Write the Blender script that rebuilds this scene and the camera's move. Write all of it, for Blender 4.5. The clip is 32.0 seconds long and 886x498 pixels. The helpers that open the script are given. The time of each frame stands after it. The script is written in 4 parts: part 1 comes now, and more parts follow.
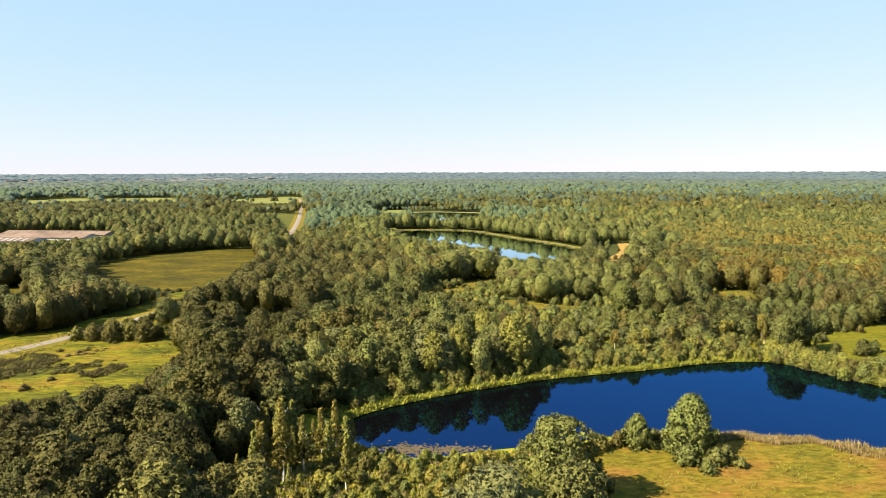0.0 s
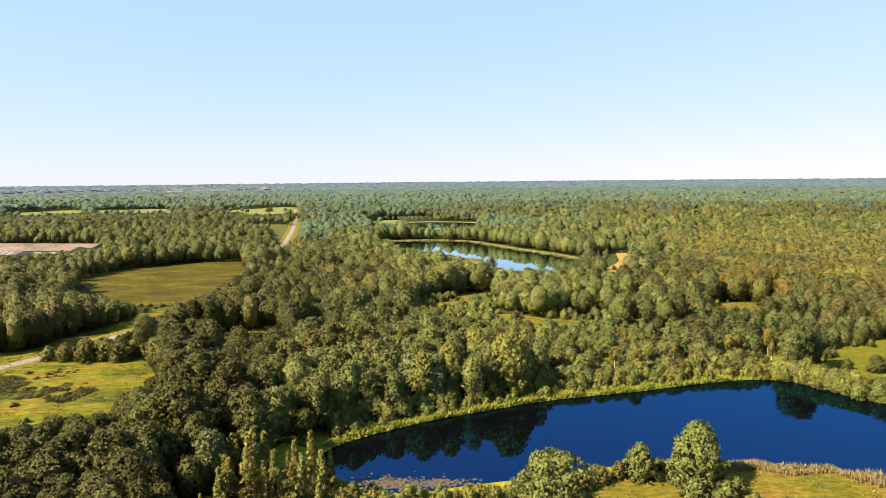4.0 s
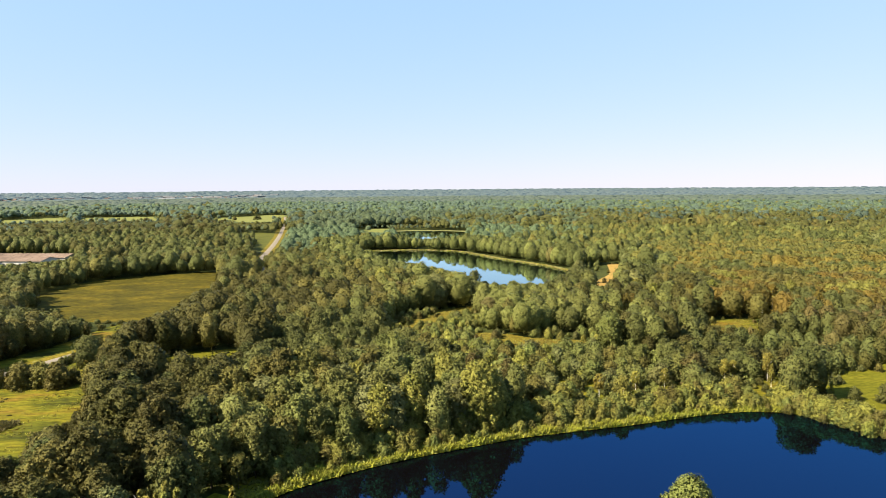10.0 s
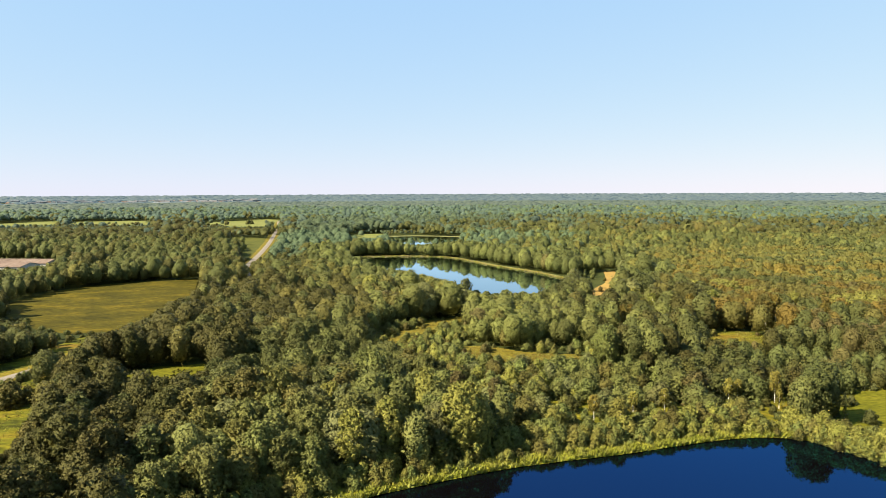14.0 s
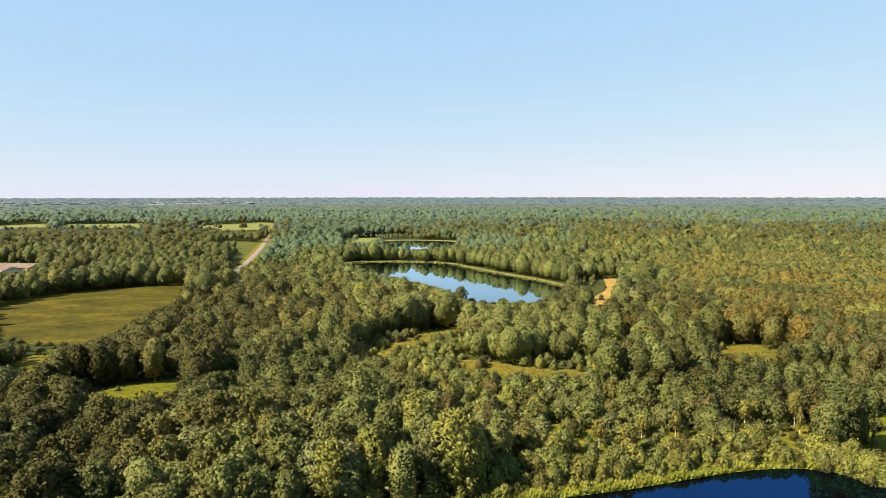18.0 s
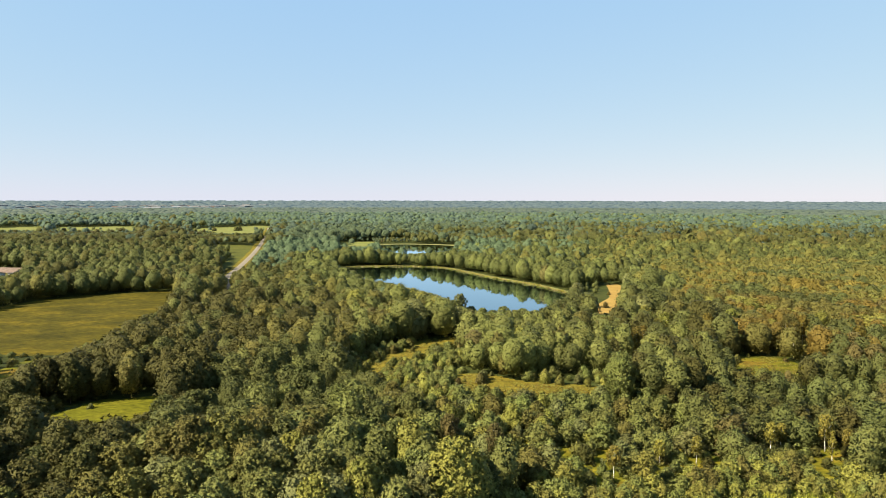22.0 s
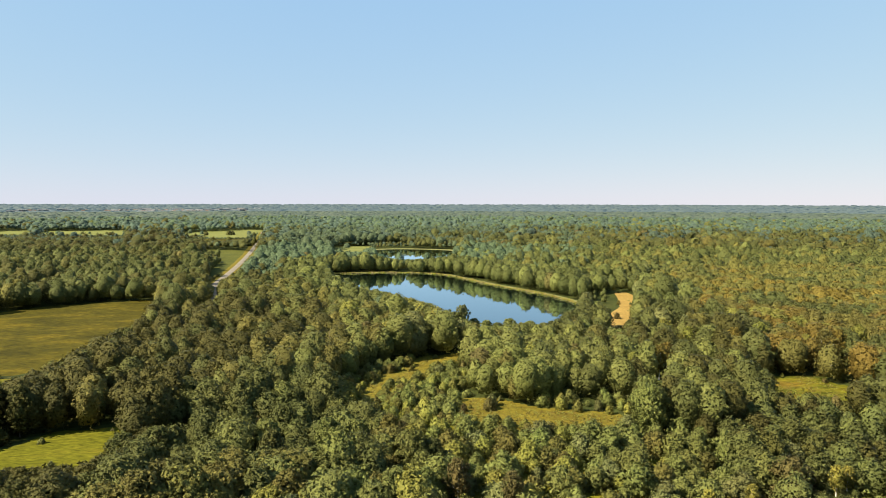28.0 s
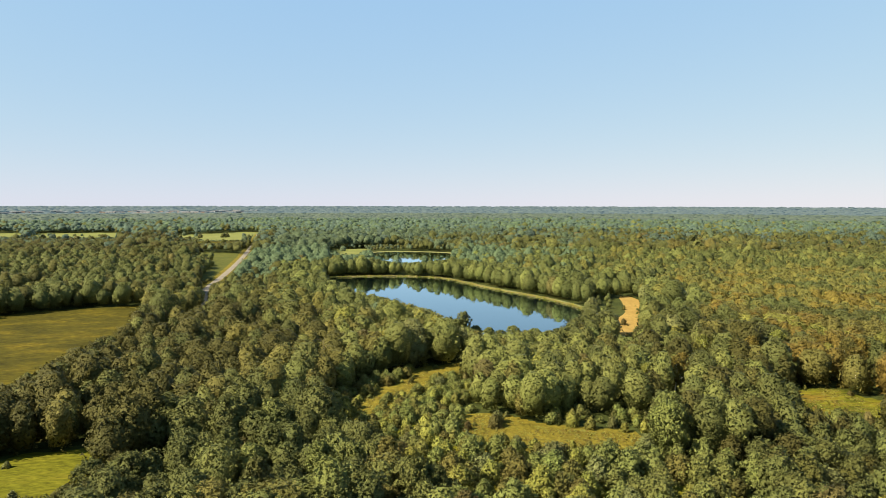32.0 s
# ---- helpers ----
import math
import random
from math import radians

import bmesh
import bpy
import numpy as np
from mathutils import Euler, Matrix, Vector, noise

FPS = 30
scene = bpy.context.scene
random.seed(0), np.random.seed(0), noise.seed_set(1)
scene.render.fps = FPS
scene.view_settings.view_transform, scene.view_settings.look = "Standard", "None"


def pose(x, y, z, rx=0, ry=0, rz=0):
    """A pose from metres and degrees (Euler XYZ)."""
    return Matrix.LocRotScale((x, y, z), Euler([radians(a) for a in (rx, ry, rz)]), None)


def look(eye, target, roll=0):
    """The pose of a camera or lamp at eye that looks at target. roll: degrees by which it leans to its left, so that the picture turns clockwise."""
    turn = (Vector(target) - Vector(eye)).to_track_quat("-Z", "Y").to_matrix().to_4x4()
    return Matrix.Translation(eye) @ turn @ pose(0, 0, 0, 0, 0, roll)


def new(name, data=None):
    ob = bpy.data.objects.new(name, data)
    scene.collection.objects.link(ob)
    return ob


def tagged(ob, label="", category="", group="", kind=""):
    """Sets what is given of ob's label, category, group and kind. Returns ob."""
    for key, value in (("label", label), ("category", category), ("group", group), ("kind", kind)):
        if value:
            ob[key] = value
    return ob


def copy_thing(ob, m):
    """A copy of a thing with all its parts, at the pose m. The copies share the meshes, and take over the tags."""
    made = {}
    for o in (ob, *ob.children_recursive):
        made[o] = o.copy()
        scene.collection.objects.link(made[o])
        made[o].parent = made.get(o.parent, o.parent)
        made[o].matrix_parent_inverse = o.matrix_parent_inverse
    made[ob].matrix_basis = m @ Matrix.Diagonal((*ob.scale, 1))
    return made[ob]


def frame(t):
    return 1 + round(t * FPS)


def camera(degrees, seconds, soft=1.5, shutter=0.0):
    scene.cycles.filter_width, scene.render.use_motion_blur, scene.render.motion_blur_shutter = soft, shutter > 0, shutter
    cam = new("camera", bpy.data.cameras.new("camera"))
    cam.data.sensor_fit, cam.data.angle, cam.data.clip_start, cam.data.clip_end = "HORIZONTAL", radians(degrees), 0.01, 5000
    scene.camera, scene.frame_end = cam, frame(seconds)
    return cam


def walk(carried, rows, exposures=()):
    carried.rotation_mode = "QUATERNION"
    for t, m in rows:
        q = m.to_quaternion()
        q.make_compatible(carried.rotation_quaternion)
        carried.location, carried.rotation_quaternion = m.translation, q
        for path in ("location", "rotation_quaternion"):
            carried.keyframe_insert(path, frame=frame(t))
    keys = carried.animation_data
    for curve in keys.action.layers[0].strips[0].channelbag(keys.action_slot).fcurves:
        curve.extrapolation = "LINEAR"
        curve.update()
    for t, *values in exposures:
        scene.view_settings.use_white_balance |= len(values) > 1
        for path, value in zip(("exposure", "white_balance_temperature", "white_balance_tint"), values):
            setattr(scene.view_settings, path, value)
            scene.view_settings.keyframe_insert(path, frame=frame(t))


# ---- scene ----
cam = camera(68.5, 32.0, soft=0.6)
PATH = [
    (0, (-9.306, 0.323, 66.441), (-9.243, 2.308, 66.2), -0.2),
    (1, (-8.938, 3.229, 66.5), (-8.875, 5.215, 66.267), -0.3),
    (2, (-8.319, 6.049, 66.277), (-8.255, 8.036, 66.055), -0.4),
    (3, (-7.408, 9.141, 66.411), (-7.341, 11.129, 66.194), -0.5),
    (6, (-2.179, 18.675, 66.593), (-2.109, 20.664, 66.389), -0.6),
    (9, (2.431, 29.453, 67.11), (2.51, 31.442, 66.916), -0.5),
    (13, (7.699, 44.258, 67.2), (7.788, 46.248, 67.021), -0.3),
    (17, (10.849, 61.253, 67.637), (10.947, 63.243, 67.468), -0.1),
    (19, (11.228, 68.683, 67.677), (11.33, 70.674, 67.514), 0.0),
    (23, (11.467, 85.411, 67.588), (11.577, 87.402, 67.434), 0.1),
    (28, (10.509, 107.753, 67.501), (10.629, 109.744, 67.356), 0.1),
    (32, (9.778, 122.966, 67.331), (9.908, 124.957, 67.192), 0.1),
]
walk(cam, [(t, look(eye, aim, roll)) for t, eye, aim, roll in PATH], exposures=[(0, 2.06, 6600, 15), (6, 2.02, 6550, 14.5), (13, 1.93, 6500, 13), (20, 1.82, 6500, 11.5), (32, 1.72, 6500, 10.5)])

# ---- sky and sun ----
SUN_EL, SUN_AZ = 41.0, -111.0     # height over the horizon; bearing from +y, clockwise
world = bpy.data.worlds.new("sky")
scene.world = world
world.use_nodes = True
wn = world.node_tree.nodes
sky = wn.new("ShaderNodeTexSky")
sky.sky_type, sky.sun_disc = "NISHITA", False
sky.sun_elevation, sky.sun_rotation = radians(SUN_EL), radians(SUN_AZ % 360)
sky.air_density, sky.dust_density, sky.ozone_density = 1.0, 0.0, 3.0
split, join = wn.new("ShaderNodeSeparateColor"), wn.new("ShaderNodeCombineColor")     # a pale, hazy summer sky: less contrast between zenith and horizon
wl = world.node_tree.links
wl.new(sky.outputs[0], split.inputs[0])
for k, (power, gain) in enumerate(((0.41, 0.361), (0.240, 0.549), (0.02, 0.95))):
    p, g = wn.new("ShaderNodeMath"), wn.new("ShaderNodeMath")
    p.operation, g.operation = "POWER", "MULTIPLY"
    p.inputs[1].default_value, g.inputs[1].default_value = power, gain
    wl.new(split.outputs[k], p.inputs[0]); wl.new(p.outputs[0], g.inputs[0]); wl.new(g.outputs[0], join.inputs[k])
wl.new(join.outputs[0], wn["Background"].inputs[0])
wn["Background"].inputs[1].default_value = 0.260
sun_dir = Vector((math.sin(radians(SUN_AZ)) * math.cos(radians(SUN_EL)), math.cos(radians(SUN_AZ)) * math.cos(radians(SUN_EL)), math.sin(radians(SUN_EL))))
sun_data = bpy.data.lights.new("sun", "SUN")
sun_data.energy, sun_data.angle, sun_data.color = 5.0, radians(0.53), (1.0, 0.88, 0.66)
sun = new("sun", sun_data)
sun.matrix_world = look(sun_dir * 300, (0, 0, 0))


# ---- materials ----
def material(name):
    m = bpy.data.materials.new(name)
    m.use_nodes = True
    return m, m.node_tree.nodes, m.node_tree.links, m.node_tree.nodes["Principled BSDF"]


def noise_node(nt, links, scale, detail=3.0, rough=0.6, stretch=None):
    geo = nt.new("ShaderNodeNewGeometry")
    tex = nt.new("ShaderNodeTexNoise")
    tex.inputs["Scale"].default_value, tex.inputs["Detail"].default_value, tex.inputs["Roughness"].default_value = scale, detail, rough
    if stretch:
        mp = nt.new("ShaderNodeMapping")
        mp.inputs["Rotation"].default_value = (0, 0, radians(stretch[2]))
        mp.inputs["Scale"].default_value = (stretch[0], stretch[1], 1)
        links.new(geo.outputs["Position"], mp.inputs["Vector"])
        links.new(mp.outputs[0], tex.inputs["Vector"])
    else:
        links.new(geo.outputs["Position"], tex.inputs["Vector"])
    return tex.outputs["Fac"]


def ramp(nt, links, fac, stops):
    r = nt.new("ShaderNodeValToRGB")
    els = r.color_ramp.elements
    while len(els) < len(stops):
        els.new(0.5)
    for e, (p, c) in zip(els, stops):
        e.position, e.color = p, (*c, 1)
    links.new(fac, r.inputs[0])
    return r.outputs[0]


def mixed(nt, links, fac, a, b, kind="MIX"):
    m = nt.new("ShaderNodeMix")
    m.data_type, m.blend_type = "RGBA", kind
    for sock, val in ((m.inputs[0], fac), (m.inputs[6], a), (m.inputs[7], b)):
        if hasattr(val, "is_output"):
            links.new(val, sock)
        elif isinstance(val, (int, float)):
            sock.default_value = val
        else:
            sock.default_value = (*val, 1)
    return m.outputs[2]


def mapped(nt, links, val, lo, hi, a=0.0, b=1.0):
    m = nt.new("ShaderNodeMapRange")
    m.inputs["From Min"].default_value, m.inputs["From Max"].default_value = a, b
    m.inputs["To Min"].default_value, m.inputs["To Max"].default_value = lo, hi
    links.new(val, m.inputs["Value"])
    return m.outputs[0]


def leaf_material(name, a, b, patch=0.06, glow=0.14):
    """Foliage: two tones in patches, each spray and each tree a little different, some light passing through."""
    m, nt, links, bsdf = material(name)
    big = noise_node(nt, links, patch, 2.0)
    fine = noise_node(nt, links, 1.3, 4.0, 0.75)
    col = mixed(nt, links, mapped(nt, links, big, 0, 1, 0.35, 0.65), a, b)
    hsv = nt.new("ShaderNodeHueSaturation")
    links.new(col, hsv.inputs["Color"])
    geo, info = nt.new("ShaderNodeNewGeometry"), nt.new("ShaderNodeObjectInfo")
    isl = mapped(nt, links, geo.outputs["Random Per Island"], 0.80, 1.06)
    obj = mapped(nt, links, info.outputs["Random"], 0.86, 1.14)
    f = mapped(nt, links, fine, 0.68, 1.32, 0.3, 0.7)
    mul = nt.new("ShaderNodeMath"); mul.operation = "MULTIPLY"
    links.new(isl, mul.inputs[0]); links.new(obj, mul.inputs[1])
    mul2 = nt.new("ShaderNodeMath"); mul2.operation = "MULTIPLY"
    links.new(mul.outputs[0], mul2.inputs[0]); links.new(f, mul2.inputs[1])
    links.new(mul2.outputs[0], hsv.inputs["Value"])
    hue = mapped(nt, links, info.outputs["Random"], 0.490, 0.510)
    links.new(hue, hsv.inputs["Hue"])
    links.new(hsv.outputs[0], bsdf.inputs["Base Color"])
    relief = nt.new("ShaderNodeBump")
    relief.inputs["Strength"].default_value, relief.inputs["Distance"].default_value = 1.0, 0.6
    links.new(noise_node(nt, links, 1.7, 2.0, 0.7), relief.inputs["Height"])
    links.new(relief.outputs[0], bsdf.inputs["Normal"])
    bsdf.inputs["Roughness"].default_value = 0.62
    bsdf.inputs["Specular IOR Level"].default_value = 0.08
    tr = nt.new("ShaderNodeBsdfTranslucent")
    links.new(hsv.outputs[0], tr.inputs["Color"])
    mix = nt.new("ShaderNodeMixShader")
    mix.inputs[0].default_value = glow
    links.new(bsdf.outputs[0], mix.inputs[1]); links.new(tr.outputs[0], mix.inputs[2])
    gap = nt.new("ShaderNodeMath"); gap.operation = "GREATER_THAN"     # ragged gaps between the leaves
    gap.inputs[1].default_value = 0.55
    links.new(noise_node(nt, links, 1.6, 2.0, 0.6), gap.inputs[0])
    holes, see = nt.new("ShaderNodeMixShader"), nt.new("ShaderNodeBsdfTransparent")
    links.new(gap.outputs[0], holes.inputs[0]); links.new(mix.outputs[0], holes.inputs[1]); links.new(see.outputs[0], holes.inputs[2])
    links.new(holes.outputs[0], nt["Material Output"].inputs["Surface"])
    return m


def plain_material(name, stops, scale, rough=0.9, bump=0.0, stretch=None, scale2=None, amount=0.5, metal=0.0):
    """A surface with a coarse and a fine pattern of its own colours."""
    m, nt, links, bsdf = material(name)
    col = ramp(nt, links, noise_node(nt, links, scale, 4.0, 0.6, stretch), stops)
    fine = noise_node(nt, links, scale2 or scale * 9, 3.0, 0.65, stretch)
    g = mapped(nt, links, fine, 1 - amount, 1 + amount, 0.25, 0.75)
    comb = nt.new("ShaderNodeCombineColor")
    for i in range(3):
        links.new(g, comb.inputs[i])
    col = mixed(nt, links, 1.0, col, comb.outputs[0], "MULTIPLY")
    links.new(col, bsdf.inputs["Base Color"])
    bsdf.inputs["Roughness"].default_value, bsdf.inputs["Metallic"].default_value = rough, metal
    bsdf.inputs["Specular IOR Level"].default_value = 0.05
    if bump:
        b = nt.new("ShaderNodeBump")
        b.inputs["Strength"].default_value, b.inputs["Distance"].default_value = 0.8, bump
        links.new(fine, b.inputs["Height"]); links.new(b.outputs[0], bsdf.inputs["Normal"])
    return m


LEAF = {
    "dark": leaf_material("dark_green_leaves", (0.070, 0.080, 0.023), (0.084, 0.089, 0.025)),
    "mid": leaf_material("green_leaves", (0.110, 0.122, 0.033), (0.125, 0.130, 0.035)),
    "olive": leaf_material("olive_leaves", (0.108, 0.103, 0.026), (0.121, 0.109, 0.027)),
    "light": leaf_material("yellow_green_leaves", (0.158, 0.162, 0.033), (0.178, 0.168, 0.035)),
    "ochre": leaf_material("autumn_birch_leaves", (0.140, 0.102, 0.021), (0.120, 0.097, 0.021)),
    "grey": leaf_material("grey_willow_leaves", (0.110, 0.118, 0.042), (0.125, 0.128, 0.043)),
    "brown": leaf_material("brown_leaves", (0.112, 0.091, 0.030), (0.100, 0.089, 0.028)),
    "gold": leaf_material("golden_leaves", (0.216, 0.184, 0.036), (0.196, 0.176, 0.034)),
    "bronze": leaf_material("bronze_green_leaves", (0.057, 0.056, 0.015), (0.070, 0.066, 0.017)),
    "fresh": leaf_material("fresh_green_leaves", (0.122, 0.140, 0.036), (0.139, 0.148, 0.038)),
    # the next two are bluer leaf colours with distance haze put in
    "hazy": leaf_material("haze_tinted_leaves", (0.066, 0.100, 0.070), (0.078, 0.108, 0.076)),
    "far": leaf_material("faint_haze_tinted_leaves", (0.076, 0.110, 0.056), (0.090, 0.120, 0.060)),
}
LEAF_ORDER = ["dark", "mid", "olive", "light", "ochre", "grey", "brown", "gold", "bronze", "far", "fresh", "hazy"]
BARK = plain_material("grey_bark", [(0.3, (0.06, 0.045, 0.03)), (0.7, (0.13, 0.11, 0.085))], 1.5)
BIRCH_BARK = plain_material("white_birch_bark", [(0.36, (0.10, 0.09, 0.08)), (0.46, (0.62, 0.60, 0.54)), (0.8, (0.72, 0.70, 0.64))], 0.9, stretch=(1, 1, 0), scale2=3.0, amount=0.2)
DEAD_WOOD = plain_material("dead_wood", [(0.3, (0.10, 0.085, 0.065)), (0.7, (0.18, 0.155, 0.12))], 1.0)
FLOOR = plain_material("forest_floor", [(0.25, (0.016, 0.020, 0.006)), (0.5, (0.030, 0.037, 0.009)), (0.75, (0.049, 0.050, 0.013))], 0.03, bump=0.3, scale2=0.5)
GRASS = plain_material("meadow_grass", [(0.36, (0.030, 0.034, 0.005)), (0.44, (0.066, 0.068, 0.006)), (0.53, (0.098, 0.088, 0.007)), (0.65, (0.108, 0.072, 0.010))], 0.036, bump=0.25, scale2=0.26, stretch=(1.0, 2.6, -32), amount=0.6)
MARSH = plain_material("marsh_grass", [(0.3, (0.120, 0.128, 0.008)), (0.7, (0.185, 0.170, 0.014))], 0.12, bump=0.2, scale2=0.8)
LAKESIDE = plain_material("lakeside_meadow", [(0.34, (0.058, 0.056, 0.006)), (0.46, (0.092, 0.074, 0.008)), (0.56, (0.118, 0.076, 0.011)), (0.68, (0.122, 0.062, 0.014))], 0.05, bump=0.25, scale2=0.4, stretch=(1.0, 2.0, 10))
LUSH = plain_material("lush_grass", [(0.3, (0.056, 0.058, 0.004)), (0.55, (0.080, 0.078, 0.006)), (0.8, (0.094, 0.080, 0.008))], 0.05, bump=0.2, scale2=0.4, stretch=(1.0, 2.5, -30))
HAY = plain_material("mown_field", [(0.34, (0.028, 0.025, 0.003)), (0.5, (0.044, 0.038, 0.004)), (0.64, (0.071, 0.055, 0.005))], 0.035, bump=0.15, scale2=0.25, stretch=(1.0, 1.7, -38), amount=0.5)
VERGE = plain_material("roadside_grass", [(0.3, (0.044, 0.050, 0.010)), (0.7, (0.068, 0.070, 0.014))], 0.03, scale2=0.2, amount=0.3)
OCHRE_GRASS = plain_material("dry_grass", [(0.3, (0.082, 0.069, 0.009)), (0.6, (0.113, 0.090, 0.012)), (0.8, (0.087, 0.087, 0.009))], 0.06, bump=0.15, scale2=0.5)
PALE_GRASS = plain_material("pale_field", [(0.3, (0.096, 0.107, 0.028)), (0.7, (0.131, 0.134, 0.040))], 0.01, scale2=0.08, amount=0.25, stretch=(1.0, 4.0, 8))
SHORE_GRASS = plain_material("shore_grass", [(0.3, (0.112, 0.120, 0.042)), (0.7, (0.160, 0.154, 0.066))], 0.06, bump=0.1, scale2=0.5, amount=0.3)
SAND = plain_material("dry_sand", [(0.3, (0.175, 0.112, 0.030)), (0.7, (0.235, 0.160, 0.046))], 0.08, bump=0.1, scale2=0.6, amount=0.3)
ROAD = plain_material("worn_asphalt", [(0.3, (0.128, 0.112, 0.088)), (0.7, (0.178, 0.156, 0.124))], 0.1, scale2=1.2, amount=0.2)
REED = leaf_material("green_reeds", (0.165, 0.178, 0.018), (0.215, 0.200, 0.024), 0.08)
DRY_REED = leaf_material("dry_reeds", (0.300, 0.225, 0.110), (0.230, 0.185, 0.075), 0.1)
ROOF = plain_material("rusty_sheet_roof", [(0.35, (0.090, 0.064, 0.048)), (0.6, (0.140, 0.102, 0.076)), (0.8, (0.175, 0.142, 0.115))], 0.05, rough=0.6, scale2=0.4, amount=0.25)
WHITE_WALL = plain_material("whitewashed_wall", [(0.3, (0.380, 0.360, 0.315)), (0.7, (0.500, 0.480, 0.440))], 0.2, scale2=1.5, amount=0.12)
# pale walls with the haze of distance put into their colour
TOWN_WALL = plain_material("haze_tinted_town_wall", [(0.3, (0.150, 0.160, 0.170)), (0.7, (0.220, 0.228, 0.236))], 0.02, scale2=0.2, amount=0.12)
PALE_PANEL = plain_material("pale_roof_panel", [(0.3, (0.270, 0.265, 0.255)), (0.7, (0.360, 0.355, 0.345))], 0.2, scale2=1.5, amount=0.12)
DARK_GLASS, _n, _l, _b = material("dark_window_glass")
_b.inputs["Base Color"].default_value, _b.inputs["Roughness"].default_value = (0.03, 0.035, 0.04, 1), 0.08


def water(name, body, tint, ior, gain=1.0):
    """Clear dark water: body colour below, a mirror above."""
    m, nt, links, bsdf = material(name)
    bsdf.inputs["Base Color"].default_value = (*body, 1)
    bsdf.inputs["Roughness"].default_value, bsdf.inputs["Specular IOR Level"].default_value = 1.0, 0.0
    ripple = nt.new("ShaderNodeBump")
    ripple.inputs["Strength"].default_value, ripple.inputs["Distance"].default_value = 0.05, 0.03
    links.new(noise_node(nt, links, 0.8, 3.0), ripple.inputs["Height"])
    gloss, fres, mix = nt.new("ShaderNodeBsdfGlossy"), nt.new("ShaderNodeFresnel"), nt.new("ShaderNodeMixShader")
    gloss.inputs["Color"].default_value, gloss.inputs["Roughness"].default_value = (*tint, 1), 0.025
    fres.inputs["IOR"].default_value = ior
    links.new(ripple.outputs[0], gloss.inputs["Normal"])
    more = nt.new("ShaderNodeMath"); more.operation, more.use_clamp = "MULTIPLY", True
    more.inputs[1].default_value = gain
    links.new(fres.outputs[0], more.inputs[0]); links.new(more.outputs[0], mix.inputs[0]); links.new(bsdf.outputs[0], mix.inputs[1]); links.new(gloss.outputs[0], mix.inputs[2])
    links.new(mix.outputs[0], nt["Material Output"].inputs["Surface"])
    return m


WATER = water("deep_blue_lake_water", (0.0015, 0.0014, 0.0017), (0.055, 0.39, 1.0), 1.70)
CLEAR_WATER = water("still_forest_lake_water", (0.001, 0.003, 0.006), (0.80, 0.95, 1.0), 1.36, 1.75)
LILY = plain_material("lily_pads", [(0.3, (0.040, 0.036, 0.022)), (0.7, (0.080, 0.060, 0.036))], 0.4, rough=0.85)


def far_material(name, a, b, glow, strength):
    """Distant woodland: leaf colour plus an added faint glow that stands in for haze."""
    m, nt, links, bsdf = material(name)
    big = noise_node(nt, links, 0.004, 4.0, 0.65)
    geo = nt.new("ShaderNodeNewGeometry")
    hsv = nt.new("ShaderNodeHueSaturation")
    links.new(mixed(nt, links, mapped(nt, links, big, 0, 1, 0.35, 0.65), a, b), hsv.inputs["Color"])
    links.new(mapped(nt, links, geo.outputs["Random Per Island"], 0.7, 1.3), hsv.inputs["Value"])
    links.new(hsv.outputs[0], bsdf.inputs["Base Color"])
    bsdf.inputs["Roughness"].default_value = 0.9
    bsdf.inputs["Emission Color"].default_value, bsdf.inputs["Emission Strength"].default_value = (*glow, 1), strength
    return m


# blue-green emission in place of air haze, stronger at the horizon
FAR_A = far_material("haze_glow_woods", (0.020, 0.029, 0.011), (0.034, 0.041, 0.014), (0.07, 0.14, 0.15), 0.12)
FAR_B = far_material("horizon_haze_glow_woods", (0.016, 0.023, 0.014), (0.026, 0.032, 0.016), (0.09, 0.16, 0.21), 0.22)


# ---- geometry helpers ----
rng = np.random.default_rng(7)


def np_mesh(name, V, T, mats, index=None, smooth=False, normals=None):
    """A mesh from arrays of places and triangles."""
    me = bpy.data.meshes.new(name)
    V, T = np.asarray(V, np.float32), np.asarray(T, np.int32)
    me.vertices.add(len(V)); me.vertices.foreach_set("co", V.ravel())
    me.loops.add(T.size); me.loops.foreach_set("vertex_index", T.ravel())
    me.polygons.add(len(T)); me.polygons.foreach_set("loop_start", np.arange(0, T.size, 3, dtype=np.int32))
    for m in mats:
        me.materials.append(m)
    if index is not None:
        me.polygons.foreach_set("material_index", np.asarray(index, np.int32))
    if smooth:
        me.polygons.foreach_set("use_smooth", np.ones(len(T), bool))
    me.update(calc_edges=True)
    if normals is not None:
        at = me.attributes.new("custom_normal", "FLOAT_VECTOR", "POINT")
        at.data.foreach_set("vector", np.ascontiguousarray(normals, np.float32).ravel())
    return me


def bm_mesh(name, bm, mat):
    me = bpy.data.meshes.new(name)
    bm.to_mesh(me); bm.free()
    me.materials.append(mat)
    return me


def part(name, bm, mat, parent, label=""):
    ob = new(name, bm_mesh(name, bm, mat))
    ob.parent = parent
    return tagged(ob, label)


def chaikin(pts, rounds=2, closed=True):
    p = np.array(pts, float)
    for _ in range(rounds):
        q = np.roll(p, -1, 0) if closed else p[1:]
        a = p if closed else p[:-1]
        r = np.empty((2 * len(a), 2)); r[0::2], r[1::2] = a * 0.75 + q * 0.25, a * 0.25 + q * 0.75
        p = r if closed else np.vstack([p[:1], r, p[-1:]])
    return p


